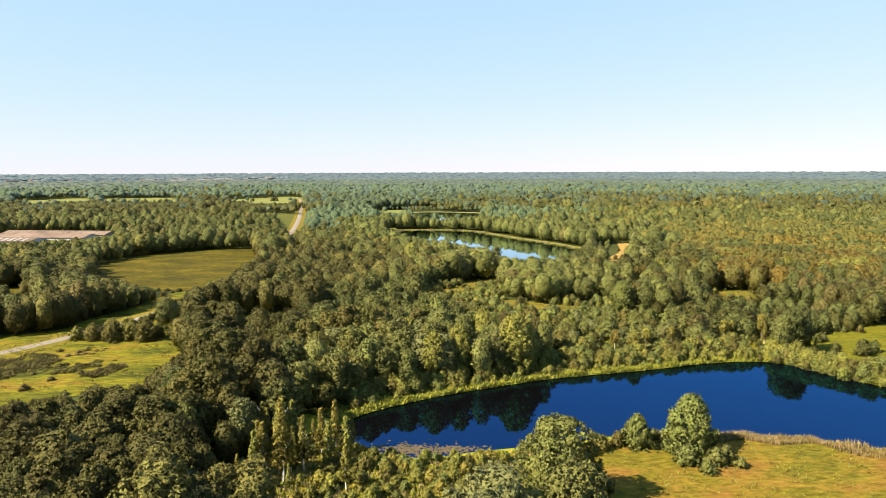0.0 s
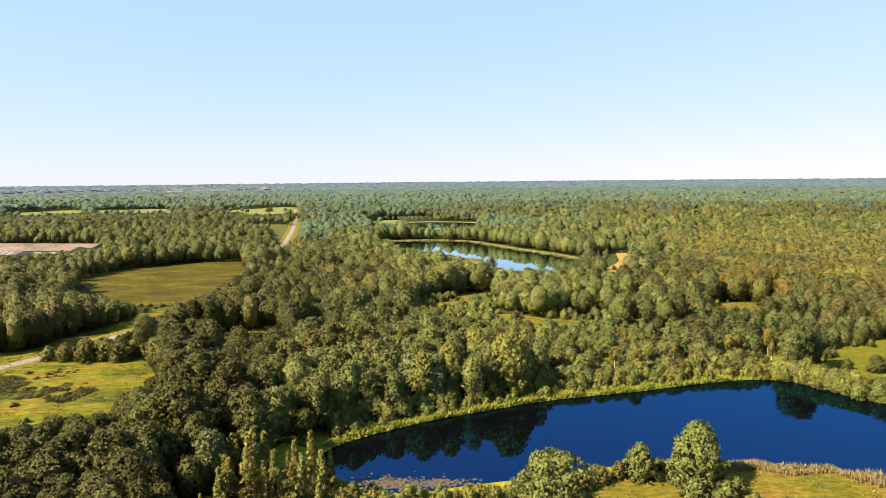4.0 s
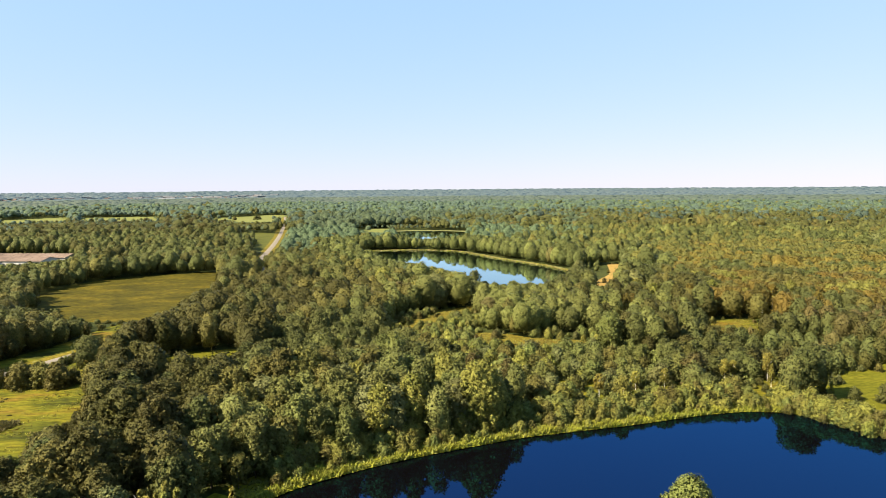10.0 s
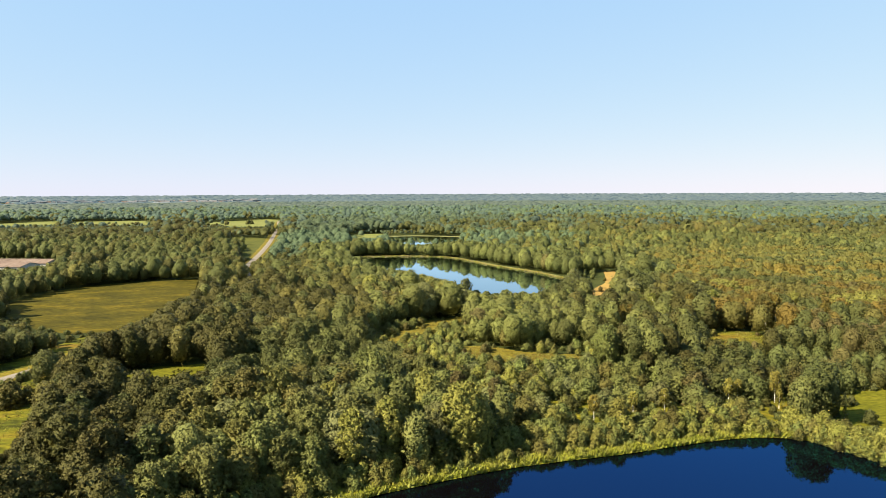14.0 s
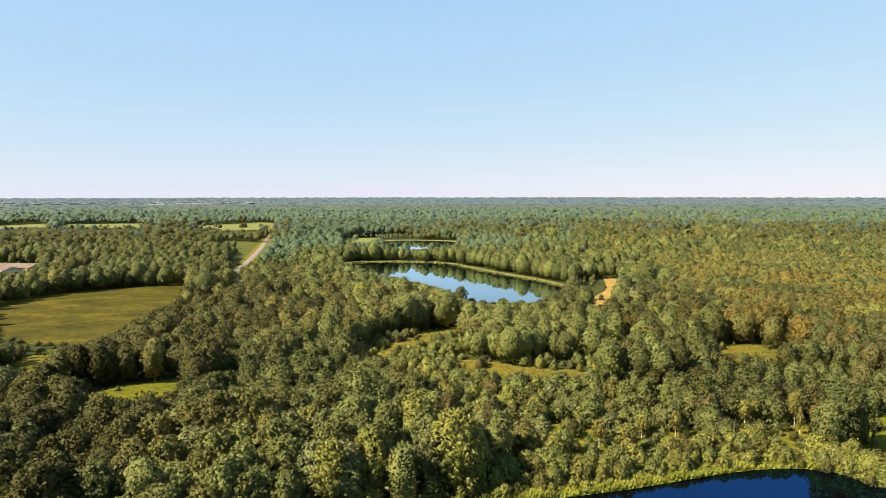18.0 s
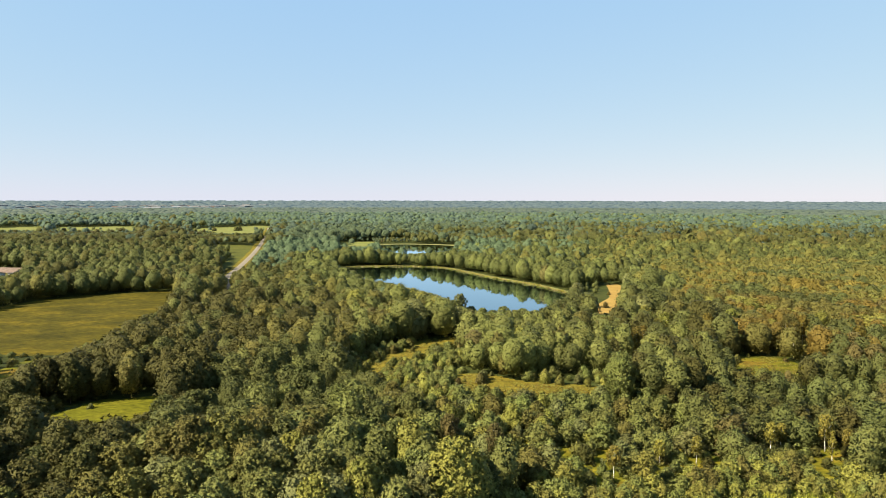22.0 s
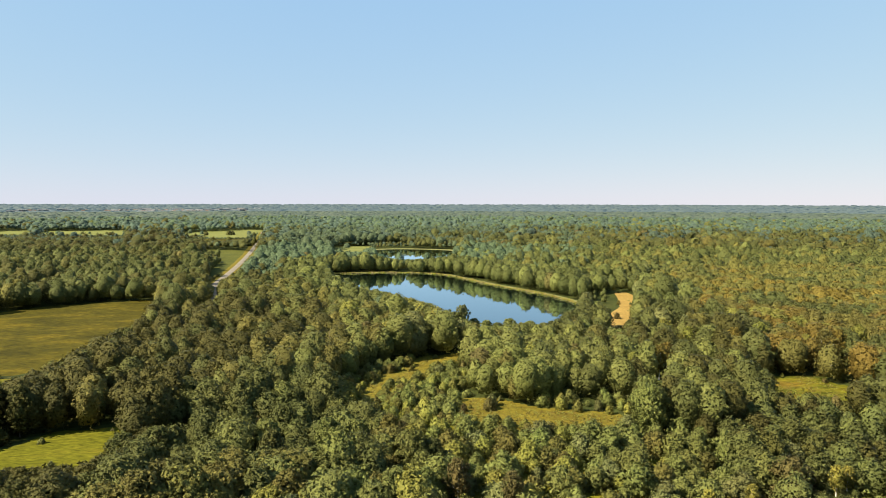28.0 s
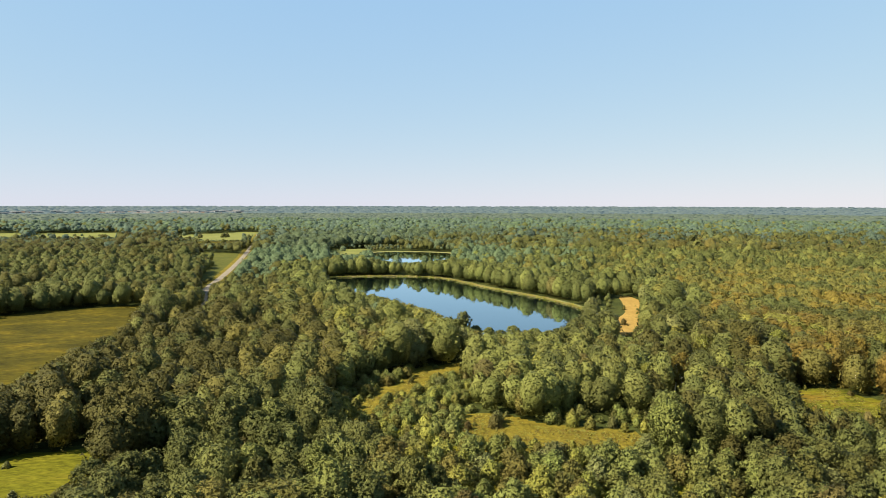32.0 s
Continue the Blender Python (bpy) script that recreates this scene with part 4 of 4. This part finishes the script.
# far woods
def low_crown(seed, sides, steps, rough, sprays=0):
    """A simple far crown: one uneven dome."""
    r = np.random.default_rng(seed)
    V = [(math.cos(a) * c, math.sin(a) * c, z) for c, z in steps for a in 6.2832 * (np.arange(sides) + r.random()) / sides] + [(0.03, 0.02, 1.0)]
    V = np.array(V)
    V[:-1, :2] *= 0.26 * (1 - rough / 2 + rough * r.random((len(V) - 1, 1)))
    V[:, 2] *= 0.90 + 0.2 * r.random(len(V))
    T, n = [], sides
    for k in range(len(steps) - 1):
        for j in range(n):
            a, b = k * n + j, k * n + (j + 1) % n
            T += [(a, b, b + n), (a, b + n, a + n)]
    T += [(len(V) - 1 - n + j, len(V) - 1 - n + (j + 1) % n, len(V) - 1) for j in range(n)]
    T, N = np.array(T), unit(V - (0, 0, 0.55) + r.normal(size=V.shape) * 0.06)
    if sprays:
        a, z = r.random(sprays) * 6.28, 0.5 + 0.5 * r.random(sprays)
        rad = 0.27 * np.sqrt(np.clip(1.05 - ((z - 0.5) * 2) ** 2, 0, 1))
        p = np.column_stack([np.cos(a) * rad, np.sin(a) * rad, z])
        q = (p[:, None] + r.normal(size=(sprays, 3, 3)) * 0.045).reshape(-1, 3)
        T = np.vstack([T, len(V) + np.arange(3 * sprays).reshape(-1, 3)])
        V, N = np.vstack([V, q]), np.vstack([N, np.repeat(unit(p - (0, 0, 0.55) + r.normal(size=p.shape) * 0.2), 3, 0)])
    return V, T, N


far_models = [low_crown(120 + k, 6, ((0.95, 0.45), (0.78, 0.84)), 0.62, 16) for k in range(10)]
farther_models = [low_crown(140 + k, 4, ((0.95, 0.45), (0.8, 0.84)), 0.5) for k in range(8)]
scatter("outer_wood", outer[2], outer[0], outer[1], far_models, 1.3, "mixed green woodland south of the lake")
for lo, hi, step, mods, wide in ((895, 1400, 7.8, far_models, 1.25), (1395, 2300, 9.0, farther_models, 1.5)):
    Q = jittered(-1800, 1800, 500, 2500, step)
    dist = np.hypot(Q[:, 0] - 5, Q[:, 1] - 60)
    Q = Q[(dist >= lo) & (dist < hi) & in_view(Q, 36)]
    Q = Q[clear_of(Q, 1.5)]
    H, col, low = habit(Q)
    H *= 0.78 + 0.46 * soft_noise(Q, 75, 9) + 0.08 * rng.normal(size=len(Q))
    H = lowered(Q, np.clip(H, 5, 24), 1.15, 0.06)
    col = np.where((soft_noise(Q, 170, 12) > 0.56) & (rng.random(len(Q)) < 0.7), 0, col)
    # share of haze-tinted leaves grows with depth
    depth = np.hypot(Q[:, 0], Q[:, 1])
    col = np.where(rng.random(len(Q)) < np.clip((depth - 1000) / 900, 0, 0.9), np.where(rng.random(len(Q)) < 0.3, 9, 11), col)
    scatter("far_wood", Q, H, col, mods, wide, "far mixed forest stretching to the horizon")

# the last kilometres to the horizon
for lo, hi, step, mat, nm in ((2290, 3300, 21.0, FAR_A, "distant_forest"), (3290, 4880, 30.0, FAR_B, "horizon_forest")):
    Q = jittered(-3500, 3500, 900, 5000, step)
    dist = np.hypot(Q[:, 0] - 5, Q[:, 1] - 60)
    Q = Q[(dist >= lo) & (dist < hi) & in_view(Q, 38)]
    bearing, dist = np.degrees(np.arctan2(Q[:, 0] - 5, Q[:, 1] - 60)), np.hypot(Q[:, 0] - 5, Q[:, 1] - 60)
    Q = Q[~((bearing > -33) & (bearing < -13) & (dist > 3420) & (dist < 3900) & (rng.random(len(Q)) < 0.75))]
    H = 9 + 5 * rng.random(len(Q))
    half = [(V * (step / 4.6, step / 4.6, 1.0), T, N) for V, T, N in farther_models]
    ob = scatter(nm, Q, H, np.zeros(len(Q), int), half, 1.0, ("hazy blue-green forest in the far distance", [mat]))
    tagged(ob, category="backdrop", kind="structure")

def fill(poly, n):
    lo, hi = poly.min(0), poly.max(0)
    P = lo + (hi - lo) * rng.random((n * 3, 2))
    return P[inside(P, poly)][:n]


# ---- single trees that stand out ----
plant("willow_tree", "fresh", 53.5, 146, 14.5, 0.92, 0, "trees on the lake shore", "broad dense dark green willow on the lake shore")
plant("willow_tree", "fresh", 42, 148.5, 8.8, 0.85, 1, "trees on the lake shore", "smaller round willow beside the broad one")
plant("bush", "mid", 50, 139, 5.0, 1.1, 1, "trees on the lake shore")
for x, y, h in ((56.5, 138, 4.6), (60, 140.5, 4.2), (53, 134.5, 3.6), (61.5, 136.5, 3.0), (33, 147, 4.4), (37.5, 149.5, 4.0), (29.5, 144, 3.4)):
    plant("bush", "mid" if x > 40 else "olive", x, y, h, 1.0, None, "trees on the lake shore", "low leafy bush beside the shore willows")
plant("weeping_birch", "fresh", 17.2, 121.5, 18.6, 1.75, 0, "trees on the lake shore")
plant("bush", "dark", 24.5, 122, 9, 0.9, 2, "trees on the lake shore")
for k in range(40):
    x, y = -50 + 25 * rng.random(), 128 + 24 * rng.random()
    plant("young_birch", "gold" if k % 3 == 0 else "light", x, y, 6.0 + 8 * rng.random(), 1.0, None, "young birches at the end of the lake")
plant("young_birch", "gold", -39.5, 134, 19.0, 0.9, 1, "young birches at the end of the lake", "tallest golden young birch with a white trunk")
for x, y, h, c in ((66.4, 224, 10, "light"), (121, 239, 8, "gold"), (129.5, 231.3, 9.5, "gold"), (96, 228, 6, "gold"), (133, 226, 6, "light")):
    plant("birch_tree" if c == "light" and h > 8 else "young_birch", c, x, y, h, 1.2, None, "birches on the north shore")
plant("bush", "brown", 38, 313, 4.6, 1.0, 1, "bushes round the glades", "rust-brown bush at the edge of the dry glade", "glade_bush")
plant("tall_tree", "grey", 39.7, 430, 16.5, 1.0, 0, "trees of the forest")
plant("tree", "gold", -88, 748, 15, 1.1, 0, "trees of the forest", "bright yellow broadleaf tree above the green forest")
for x, y, h in ((-146, 256, 6.2), (-139, 255, 7.8), (-131, 254, 9.5), (-124, 256, 9.0), (-118, 254, 9.8), (-115, 258, 6.5), (-135, 262, 8.0), (-128, 260, 8.5)):
    plant("bush", "olive", x, y, h, 0.95, None, "bushes on the meadow")
for x, y, h, c in ((-128, 205, 1.8, "brown"), (-122, 212, 1.6, "brown"), (-117, 214, 1.8, "brown"), (-137, 211, 1.5, "brown"), (-131, 196, 2.2, "brown"), (-126, 213, 1.5, "olive")):
    plant("bush", c, x, y, h, 1.6, None, "low scrub on the meadow", "low dark scrub among dry grass", "scrub_plant")
for k in range(34):
    u = k / 33
    x, y = -144 + 2 * u + 22 * u ** 2 + 8.4 + 4 * math.sin(3.14 * u) + 1.6 * rng.random(), 268 + 112 * u + 2 * rng.random()
    plant("bush", ("olive", "dark", "mid")[k % 3], x, y, 2.6 + 1.2 * rng.random(), 1.15, None, "bushes along the road", "dense green bush beside the country road", "roadside_bush")
for x, y, h in ((140, 225, 4.5), (148, 222, 6.5), (155, 226, 5), (136, 217, 3)):
    plant("bush", "dark", x, y, h, 0.9, None, "bushes on the east meadow")
for x, y, h, c in ((52, 429, 8.5, "mid"), (63, 425, 10, "mid"), (73, 423, 9, "mid"), (30, 442, 9, "mid"), (85, 428, 8, "dark"), (21, 468, 8, "mid"), (57, 425, 8, "dark"), (68, 419, 9, "olive"), (79, 421, 8.5, "mid"), (46, 432, 9, "mid"), (36, 428, 13, "mid")):
    plant("tree", c, x, y, h, 1.3, None, "trees on the bank of the middle lake")
for poly, count in ((MEADOW_B, 16), (GLADE, 22), (MEADOW_R, 18), (CLEARING, 4), (SAND_PATCH, 5), (MEADOW_E, 8)):
    lo, hi = poly.min(0), poly.max(0)
    spots = lo + (hi - lo) * rng.random((count * 6, 2))
    spots = spots[(np.abs(signed(spots, poly)) < 5.5)][:count]
    for x, y in spots:
        plant("bush", ("olive", "mid", "light", "grey", "brown")[int(rng.integers(5))], x, y, 1.6 + 3.2 * rng.random() ** 1.5, 0.95, None, "bushes round the glades", "round leafy bush at the edge of a glade", "glade_bush")
scrub = np.vstack([fill(GLADE_SCRUB, 260), fill(DRY_SCRUB, 80)])
scrub = scrub[(signed(scrub, MEADOW_B) > -1) & (signed(scrub, GLADE) > -1)][:230]
for k, (x, y) in enumerate(scrub):
    plant("bush", ("fresh", "light", "mid", "olive", "fresh")[k % 5], x, y, 1.8 + 3.0 * rng.random() ** 1.4, 1.25, None, "bushes round the glades", "low rounded light green bush beside a grass glade", "glade_bush")
thicket = fill(SHRUBS, 700)
thicket = thicket[(signed(thicket, LAKE_1) > 8) & (signed(thicket, MEADOW_B) > -1) & (signed(thicket, MEADOW_E) > 0)][:190]
for k, (x, y) in enumerate(thicket):
    plant("bush", ("light", "fresh", "olive", "mid", "grey", "dark")[k % 6], x, y, 1.5 + 2.6 * rng.random(), 1.15, None, "bushes of the thicket", "low rounded bush in the willow thicket", "thicket_bush")
for k in range(26):
    x, y = -330 + 110 * rng.random(), 1090 + 180 * rng.random()
    plant("bush", ("olive", "dark", "mid")[k % 3], x, y, 4 + 7 * rng.random(), 1.0, None, "bushes on the far field", "round bush on the overgrown far field", "field_bush")
for k in range(70):
    u = rng.random()
    x, y = (-150 + 34 * u, 209 + 10 * u + 9 * rng.random() ** 2) if k % 3 else (-158 + 30 * u, 222 + 14 * u + 12 * rng.random() ** 2)
    plant("bush", ("brown", "bronze", "olive")[k % 3], x, y, 0.6 + 0.8 * rng.random(), 2.6, None, "low scrub on the meadow", "low dark scrub among dry grass", "scrub_plant")
for k in range(250):
    x, y = (-32 + 56 * rng.random(), 112 + 32 * rng.random()) if k < 205 else (-52 + 26 * rng.random(), 124 + 32 * rng.random())
    plant("bush", ("light", "gold", "fresh", "light", "olive")[k % 5], x, y, 1.4 + 2.4 * rng.random(), 1.0, None, "shrubs on the south shore", "low yellow-green shrub in rough grass", "shrub")

for k in range(300):
    a = rng.random()
    j = int(a * 58)
    x, y = LAKE_1[j + 2] * (1 - a * 58 % 1) + LAKE_1[j + 3] * (a * 58 % 1)
    back = 1.0 + 11 * rng.random()
    plant("bush", ("light", "fresh", "light", "olive")[k % 4], x - 1.0 - 4 * rng.random(), y + back, 1.1 + 0.42 * back + 1.8 * rng.random(), 1.0, None, "shrubs on the north shore", "low yellow-green willow shrub on the marshy bank", "willow_shrub")

for k in range(70):
    a = rng.random()
    j = 88 + int(a * 32)
    x, y = LAKE_1[j] * (1 - a * 32 % 1) + LAKE_1[j + 1] * (a * 32 % 1)
    plant("bush", ("light", "gold", "fresh")[k % 3], x + 1.5 * rng.random(), y - 1.2 - 3.5 * rng.random(), 1.2 + 1.6 * rng.random(), 1.0, None, "shrubs on the south shore", "low yellow-green shrub at the water's edge", "shore_shrub")


# ---- reeds, grass and water plants ----
def tufts(name, P, h, w, mats, label, lean=0.25, blades=3, base=0.0):
    """Upright tapering blades in small bunches, joined into one mesh."""
    n = len(P)
    a = rng.random((n, blades)) * 6.283
    hh = h * (0.6 + 0.7 * rng.random((n, blades))) * (0.45 + 1.1 * soft_noise(P, 6, 6))[:, None]
    c, s = np.cos(a), np.sin(a)
    ox, oy = (rng.random((n, blades)) - 0.5) * w * 2.5, (rng.random((n, blades)) - 0.5) * w * 2.5
    X, Y, Z0 = P[:, 0, None] + ox, P[:, 1, None] + oy, (land(P)[:, None] + base)
    tilt = lean * hh
    V = np.stack([np.stack([X - c * w, Y - s * w, Z0 + 0 * X], 2), np.stack([X + c * w, Y + s * w, Z0 + 0 * X], 2), np.stack([X + s * tilt, Y - c * tilt, Z0 + hh], 2)], 2).reshape(-1, 3)
    T = np.arange(len(V)).reshape(-1, 3)
    idx = np.repeat(rng.integers(len(mats), size=n), blades)
    return tagged(new(name, np_mesh(name, V, T, mats, idx)), label, "plants", kind="stuff")


def along(line, n, lo, hi):
    """Random places beside a line, on its outer side."""
    k = rng.integers(len(line) - 1, size=n)
    w = rng.random((n, 1))
    p = line[k] * (1 - w) + line[k + 1] * w
    d = line[k + 1] - line[k]
    d /= np.hypot(*d.T)[:, None]
    return p + np.column_stack([-d[:, 1], d[:, 0]]) * (lo + (hi - lo) * rng.random((n, 1)) * (0.35 + 1.1 * soft_noise(p, 7, 8))[:, None])


north = LAKE_1[:62]
south = LAKE_1[62:]
tufts("green_reeds", along(north, 6500, -0.6, 4.2), 0.95, 0.3, [REED, REED, LEAF["light"]], "dense yellow-green reeds along the lake shore", 0.7)
tufts("marsh_grass", along(LAKE_1[:60], 5200, 3.5, 12.0), 0.7, 0.3, [REED, LEAF["light"], LEAF["fresh"]], "rough sedge and grass on the marshy bank", 0.8)
tufts("dry_reeds", along(LAKE_1[66:92], 5600, 0.4, 5.2), 1.2, 0.2, [DRY_REED, DRY_REED, LEAF["ochre"]], "pale dry reeds along the lake edge")
tufts("shore_reeds", along(LAKE_2[:40], 2600, -0.5, 4.0), 0.8, 0.4, [REED, DRY_REED], "pale reeds on the bank of the middle lake")


tufts("meadow_grass", fill(MEADOW_W, 9000), 0.4, 0.25, [REED, LEAF["ochre"], LEAF["olive"]], "tufted meadow grass, green and straw-coloured", 1.4, base=0.1)
tufts("heath", np.vstack([fill(p, n) for p, n in zip(HEATH_PATCHES, (2600, 700, 700))]), 0.75, 0.42, [LEAF["brown"], LEAF["bronze"], LEAF["olive"]], "low brown heather and dead grass on the meadow", 0.9, base=0.1)
tufts("meadow_grass", fill(MEADOW_S, 12000), 0.4, 0.16, [REED, LEAF["light"], LEAF["ochre"]], "tufted grass on the lakeside meadow", 1.2, base=0.1)
tufts("shrub_grass", fill(SHRUB_S, 4500), 0.75, 0.35, [REED, LEAF["light"], DRY_REED], "tall rough grass and sedge between shrubs", base=0.1)
tufts("birch_grass", fill(YOUNG, 2500), 1.0, 0.3, [REED, DRY_REED], "rough grass under the young birches", base=0.1)
tufts("dry_grass", np.vstack([fill(MEADOW_B, 1500), fill(GLADE, 1500), fill(MEADOW_R, 1500)]), 0.35, 0.25, [LEAF["ochre"], LEAF["light"]], "dry grass tufts in the forest glades", 1.6, base=0.15)

# floating leaves at the shallow end of the lake
C = np.vstack([np.array([-15, 150]) + rng.normal(size=(520, 2)) * (4.5, 1.6), np.array([-4, 150]) + rng.normal(size=(330, 2)) * (4, 1.0)])
C = C[signed(C, LAKE_1) < -0.5]
ang = np.linspace(0, 6.283, 9)[:8]
rad = 0.14 + 0.26 * rng.random(len(C))
V = np.dstack([C[:, 0, None] + np.cos(ang) * rad[:, None], C[:, 1, None] + np.sin(ang) * rad[:, None], np.full((len(C), 8), -0.235) + 0.004 * rng.random((len(C), 1))]).reshape(-1, 3)
T = np.vstack([[(8 * k, 8 * k + j, 8 * k + j + 1) for j in range(1, 7)] for k in range(len(C))])
tagged(new("lily_pads", np_mesh("lily_pads", V, T, [LILY])), "brownish lily pads floating in the shallow water", "plants", kind="stuff")


# ---- bare trees ----
def dead_tree(x, y, h, r):
    e = tagged(new("dead_tree"), "bare grey dead tree among the leafy ones", "tree", "dead trees")
    e.location = (x, y, 0)
    bm = bmesh.new()
    tube(bm, [(0, 0, 0), (0.1, 0, h * 0.4), (0.25, 0.1, h * 0.75), (0.2, 0.2, h)], [0.2, 0.15, 0.1, 0.03])
    part("trunk", bm, DEAD_WOOD, e)
    for k in range(11):
        z, a, l = h * (0.35 + 0.6 * r.random()), k * 2.4 + r.random(), 1.2 + 2.2 * r.random()
        c, s = math.cos(a), math.sin(a)
        bm = bmesh.new()
        tube(bm, [(0.15, 0.05, z), (c * l * 0.5, s * l * 0.5, z + l * 0.5), (c * l, s * l, z + l * 0.45), (c * l * 1.2, s * l * 1.2, z + l * 0.1)], [0.07, 0.055, 0.035, 0.01], 5)
        part("limb", bm, DEAD_WOOD, e)
    return e


dead_rng = random.Random(5)
for x, y, h in ((-56, 150, 10.5), (-19, 206, 14), (-62, 196, 14), (86, 365, 13), (-20, 372, 15)):
    dead_tree(x, y, h, dead_rng)
for x, y, h in BIRCHES:
    plant("grove_birch", "brown" if y < 260 and x < 50 else "gold" if y < 260 else ("ochre", "light", "olive")[int(x + y) % 3], x, y, h, 1.0, None, "birches of the autumn grove")


# ---- sheds beyond the field ----
def box(bm, x0, y0, z0, x1, y1, z1):
    v = [bm.verts.new(p) for p in ((x0, y0, z0), (x1, y0, z0), (x1, y1, z0), (x0, y1, z0), (x0, y0, z1), (x1, y0, z1), (x1, y1, z1), (x0, y1, z1))]
    for f in ((0, 3, 2, 1), (4, 5, 6, 7), (0, 1, 5, 4), (1, 2, 6, 5), (2, 3, 7, 6), (3, 0, 4, 7)):
        bm.faces.new([v[k] for k in f])


def shed(x, y, length, width, eave, ridge, turn, panels):
    """A long low farm shed with a sheet roof on whitewashed walls."""
    e = tagged(new("farm_shed"), "long low farm shed with rusty sheet roof and white walls", "shed", "farm sheds")
    e.matrix_basis = pose(x, y, 0, 0, 0, turn)
    l, w = length / 2, width / 2
    bm = bmesh.new()
    box(bm, -l, -w, 0, l, w, eave)
    part("wall", bm, WHITE_WALL, e)
    for s in (-1, 1):
        bm = bmesh.new()
        box(bm, s * (l - 0.15) - 0.15, -w, eave + 0.002, s * (l - 0.15) + 0.15, w, eave + 0.3)
        a = [bm.verts.new((s * (l + 0.02), yy, zz)) for yy, zz in ((-w, eave), (w, eave), (0, ridge - 0.1))]
        bm.faces.new(a)
        part("gable", bm, WHITE_WALL, e)
        roof = new("roof")
        roof.parent = e
        n = 16
        for k in range(n):
            bm = bmesh.new()
            x0, x1 = -l - 0.6 + (2 * l + 1.2) * k / n, -l - 0.6 + (2 * l + 1.2) * (k + 0.98) / n
            up = 0.08 * (k % 2)
            q = [(x0, s * (w + 0.7), eave - 0.1 + up), (x1, s * (w + 0.7), eave - 0.1 + up), (x1, 0, ridge + up), (x0, 0, ridge + up)]
            top = [bm.verts.new(p) for p in q]
            low = [bm.verts.new((p[0], p[1], p[2] - 0.15)) for p in q]
            bm.faces.new(top); bm.faces.new(low[::-1])
            for j in range(4):
                bm.faces.new((top[j], low[j], low[(j + 1) % 4], top[(j + 1) % 4]))
            part("roof_sheet", bm, ROOF, roof)
    for k in range(panels):
        xx = -l + 4 + k * 6.5
        bm = bmesh.new()
        q = [(xx, -w * 0.95, eave + (ridge - eave) * 0.05), (xx + 3.2, -w * 0.95, eave + (ridge - eave) * 0.05), (xx + 3.2, -w * 0.2, eave + (ridge - eave) * 0.8), (xx, -w * 0.2, eave + (ridge - eave) * 0.8)]
        bm.faces.new([bm.verts.new((p[0], p[1], p[2] + 0.16)) for p in q])
        bmesh.ops.solidify(bm, geom=bm.faces[:], thickness=-0.05)
        part("roof_panel", bm, PALE_PANEL, e, "pale translucent roof panel")
    for k in range(int(length // 8)):
        bm = bmesh.new()
        box(bm, -l + 3 + k * 8, -w - 0.06, 1.4, -l + 5.4 + k * 8, -w + 0.02, 2.6)
        part("window", bm, DARK_GLASS, e)
    return e


shed(-418, 612, 118, 22, 4.2, 6.6, -9, 17)
shed(-388, 638, 128, 24, 4.6, 7.2, -9, 0)
shed(-374, 665, 112, 24, 4.6, 7.4, -9, 0)


# ---- town on the horizon ----
def house_model(kind):
    w, d, h, rz = {"house": (14, 11, 6.5, 4.5), "block": (46, 14, 15, 0.8), "hall": (95, 30, 9, 2.0)}[kind]
    b1 = bmesh.new(); box(b1, -w / 2, -d / 2, -2, w / 2, d / 2, h)
    b2 = bmesh.new()
    v = [b2.verts.new(p) for p in ((-w / 2 - 0.5, -d / 2 - 0.5, h), (w / 2 + 0.5, -d / 2 - 0.5, h), (w / 2 + 0.5, d / 2 + 0.5, h), (-w / 2 - 0.5, d / 2 + 0.5, h), (-w / 2 - 0.5, 0, h + rz), (w / 2 + 0.5, 0, h + rz))]
    for f in ((0, 1, 5, 4), (2, 3, 4, 5), (0, 4, 3), (1, 2, 5), (3, 2, 1, 0)):
        b2.faces.new([v[k] for k in f])
    e = tagged(new({"house": "house", "block": "apartment_block", "hall": "industrial_hall"}[kind]), {"house": "small pale house in the distant town", "block": "pale apartment block in the distant town", "hall": "long white industrial hall in the distant town"}[kind], "building", "buildings of the distant town")
    part("wall", b1, TOWN_WALL, e)
    part("roof", b2, TOWN_WALL if kind != "house" else ROOF, e)
    n = {"house": 2, "block": 6, "hall": 5}[kind]
    for k in range(n):
        bm = bmesh.new()
        x0 = -w / 2 + w * (k + 0.3) / n
        box(bm, x0, -d / 2 - 0.08, h * 0.35, x0 + w * 0.4 / n, -d / 2 + 0.05, h * 0.75)
        part("window", bm, DARK_GLASS, e)
    return e


town_rng = random.Random(11)
for kind, count in (("house", 130), ("block", 26), ("hall", 3)):
    model = house_model(kind)
    for k in range(count):
        az = radians(-33 + 21 * town_rng.random() ** (1.0 if kind == "house" else 0.8))
        d = 3460 + 400 * town_rng.random()
        x, y = 5 + math.sin(az) * d, 60 + math.cos(az) * d
        m = pose(x, y, float(land((x, y))[0]) - 0.5, 0, 0, town_rng.uniform(-25, 25) - math.degrees(az) * 0.5)
        if k == 0:
            model.matrix_basis = m
        else:
            copy_thing(model, m)
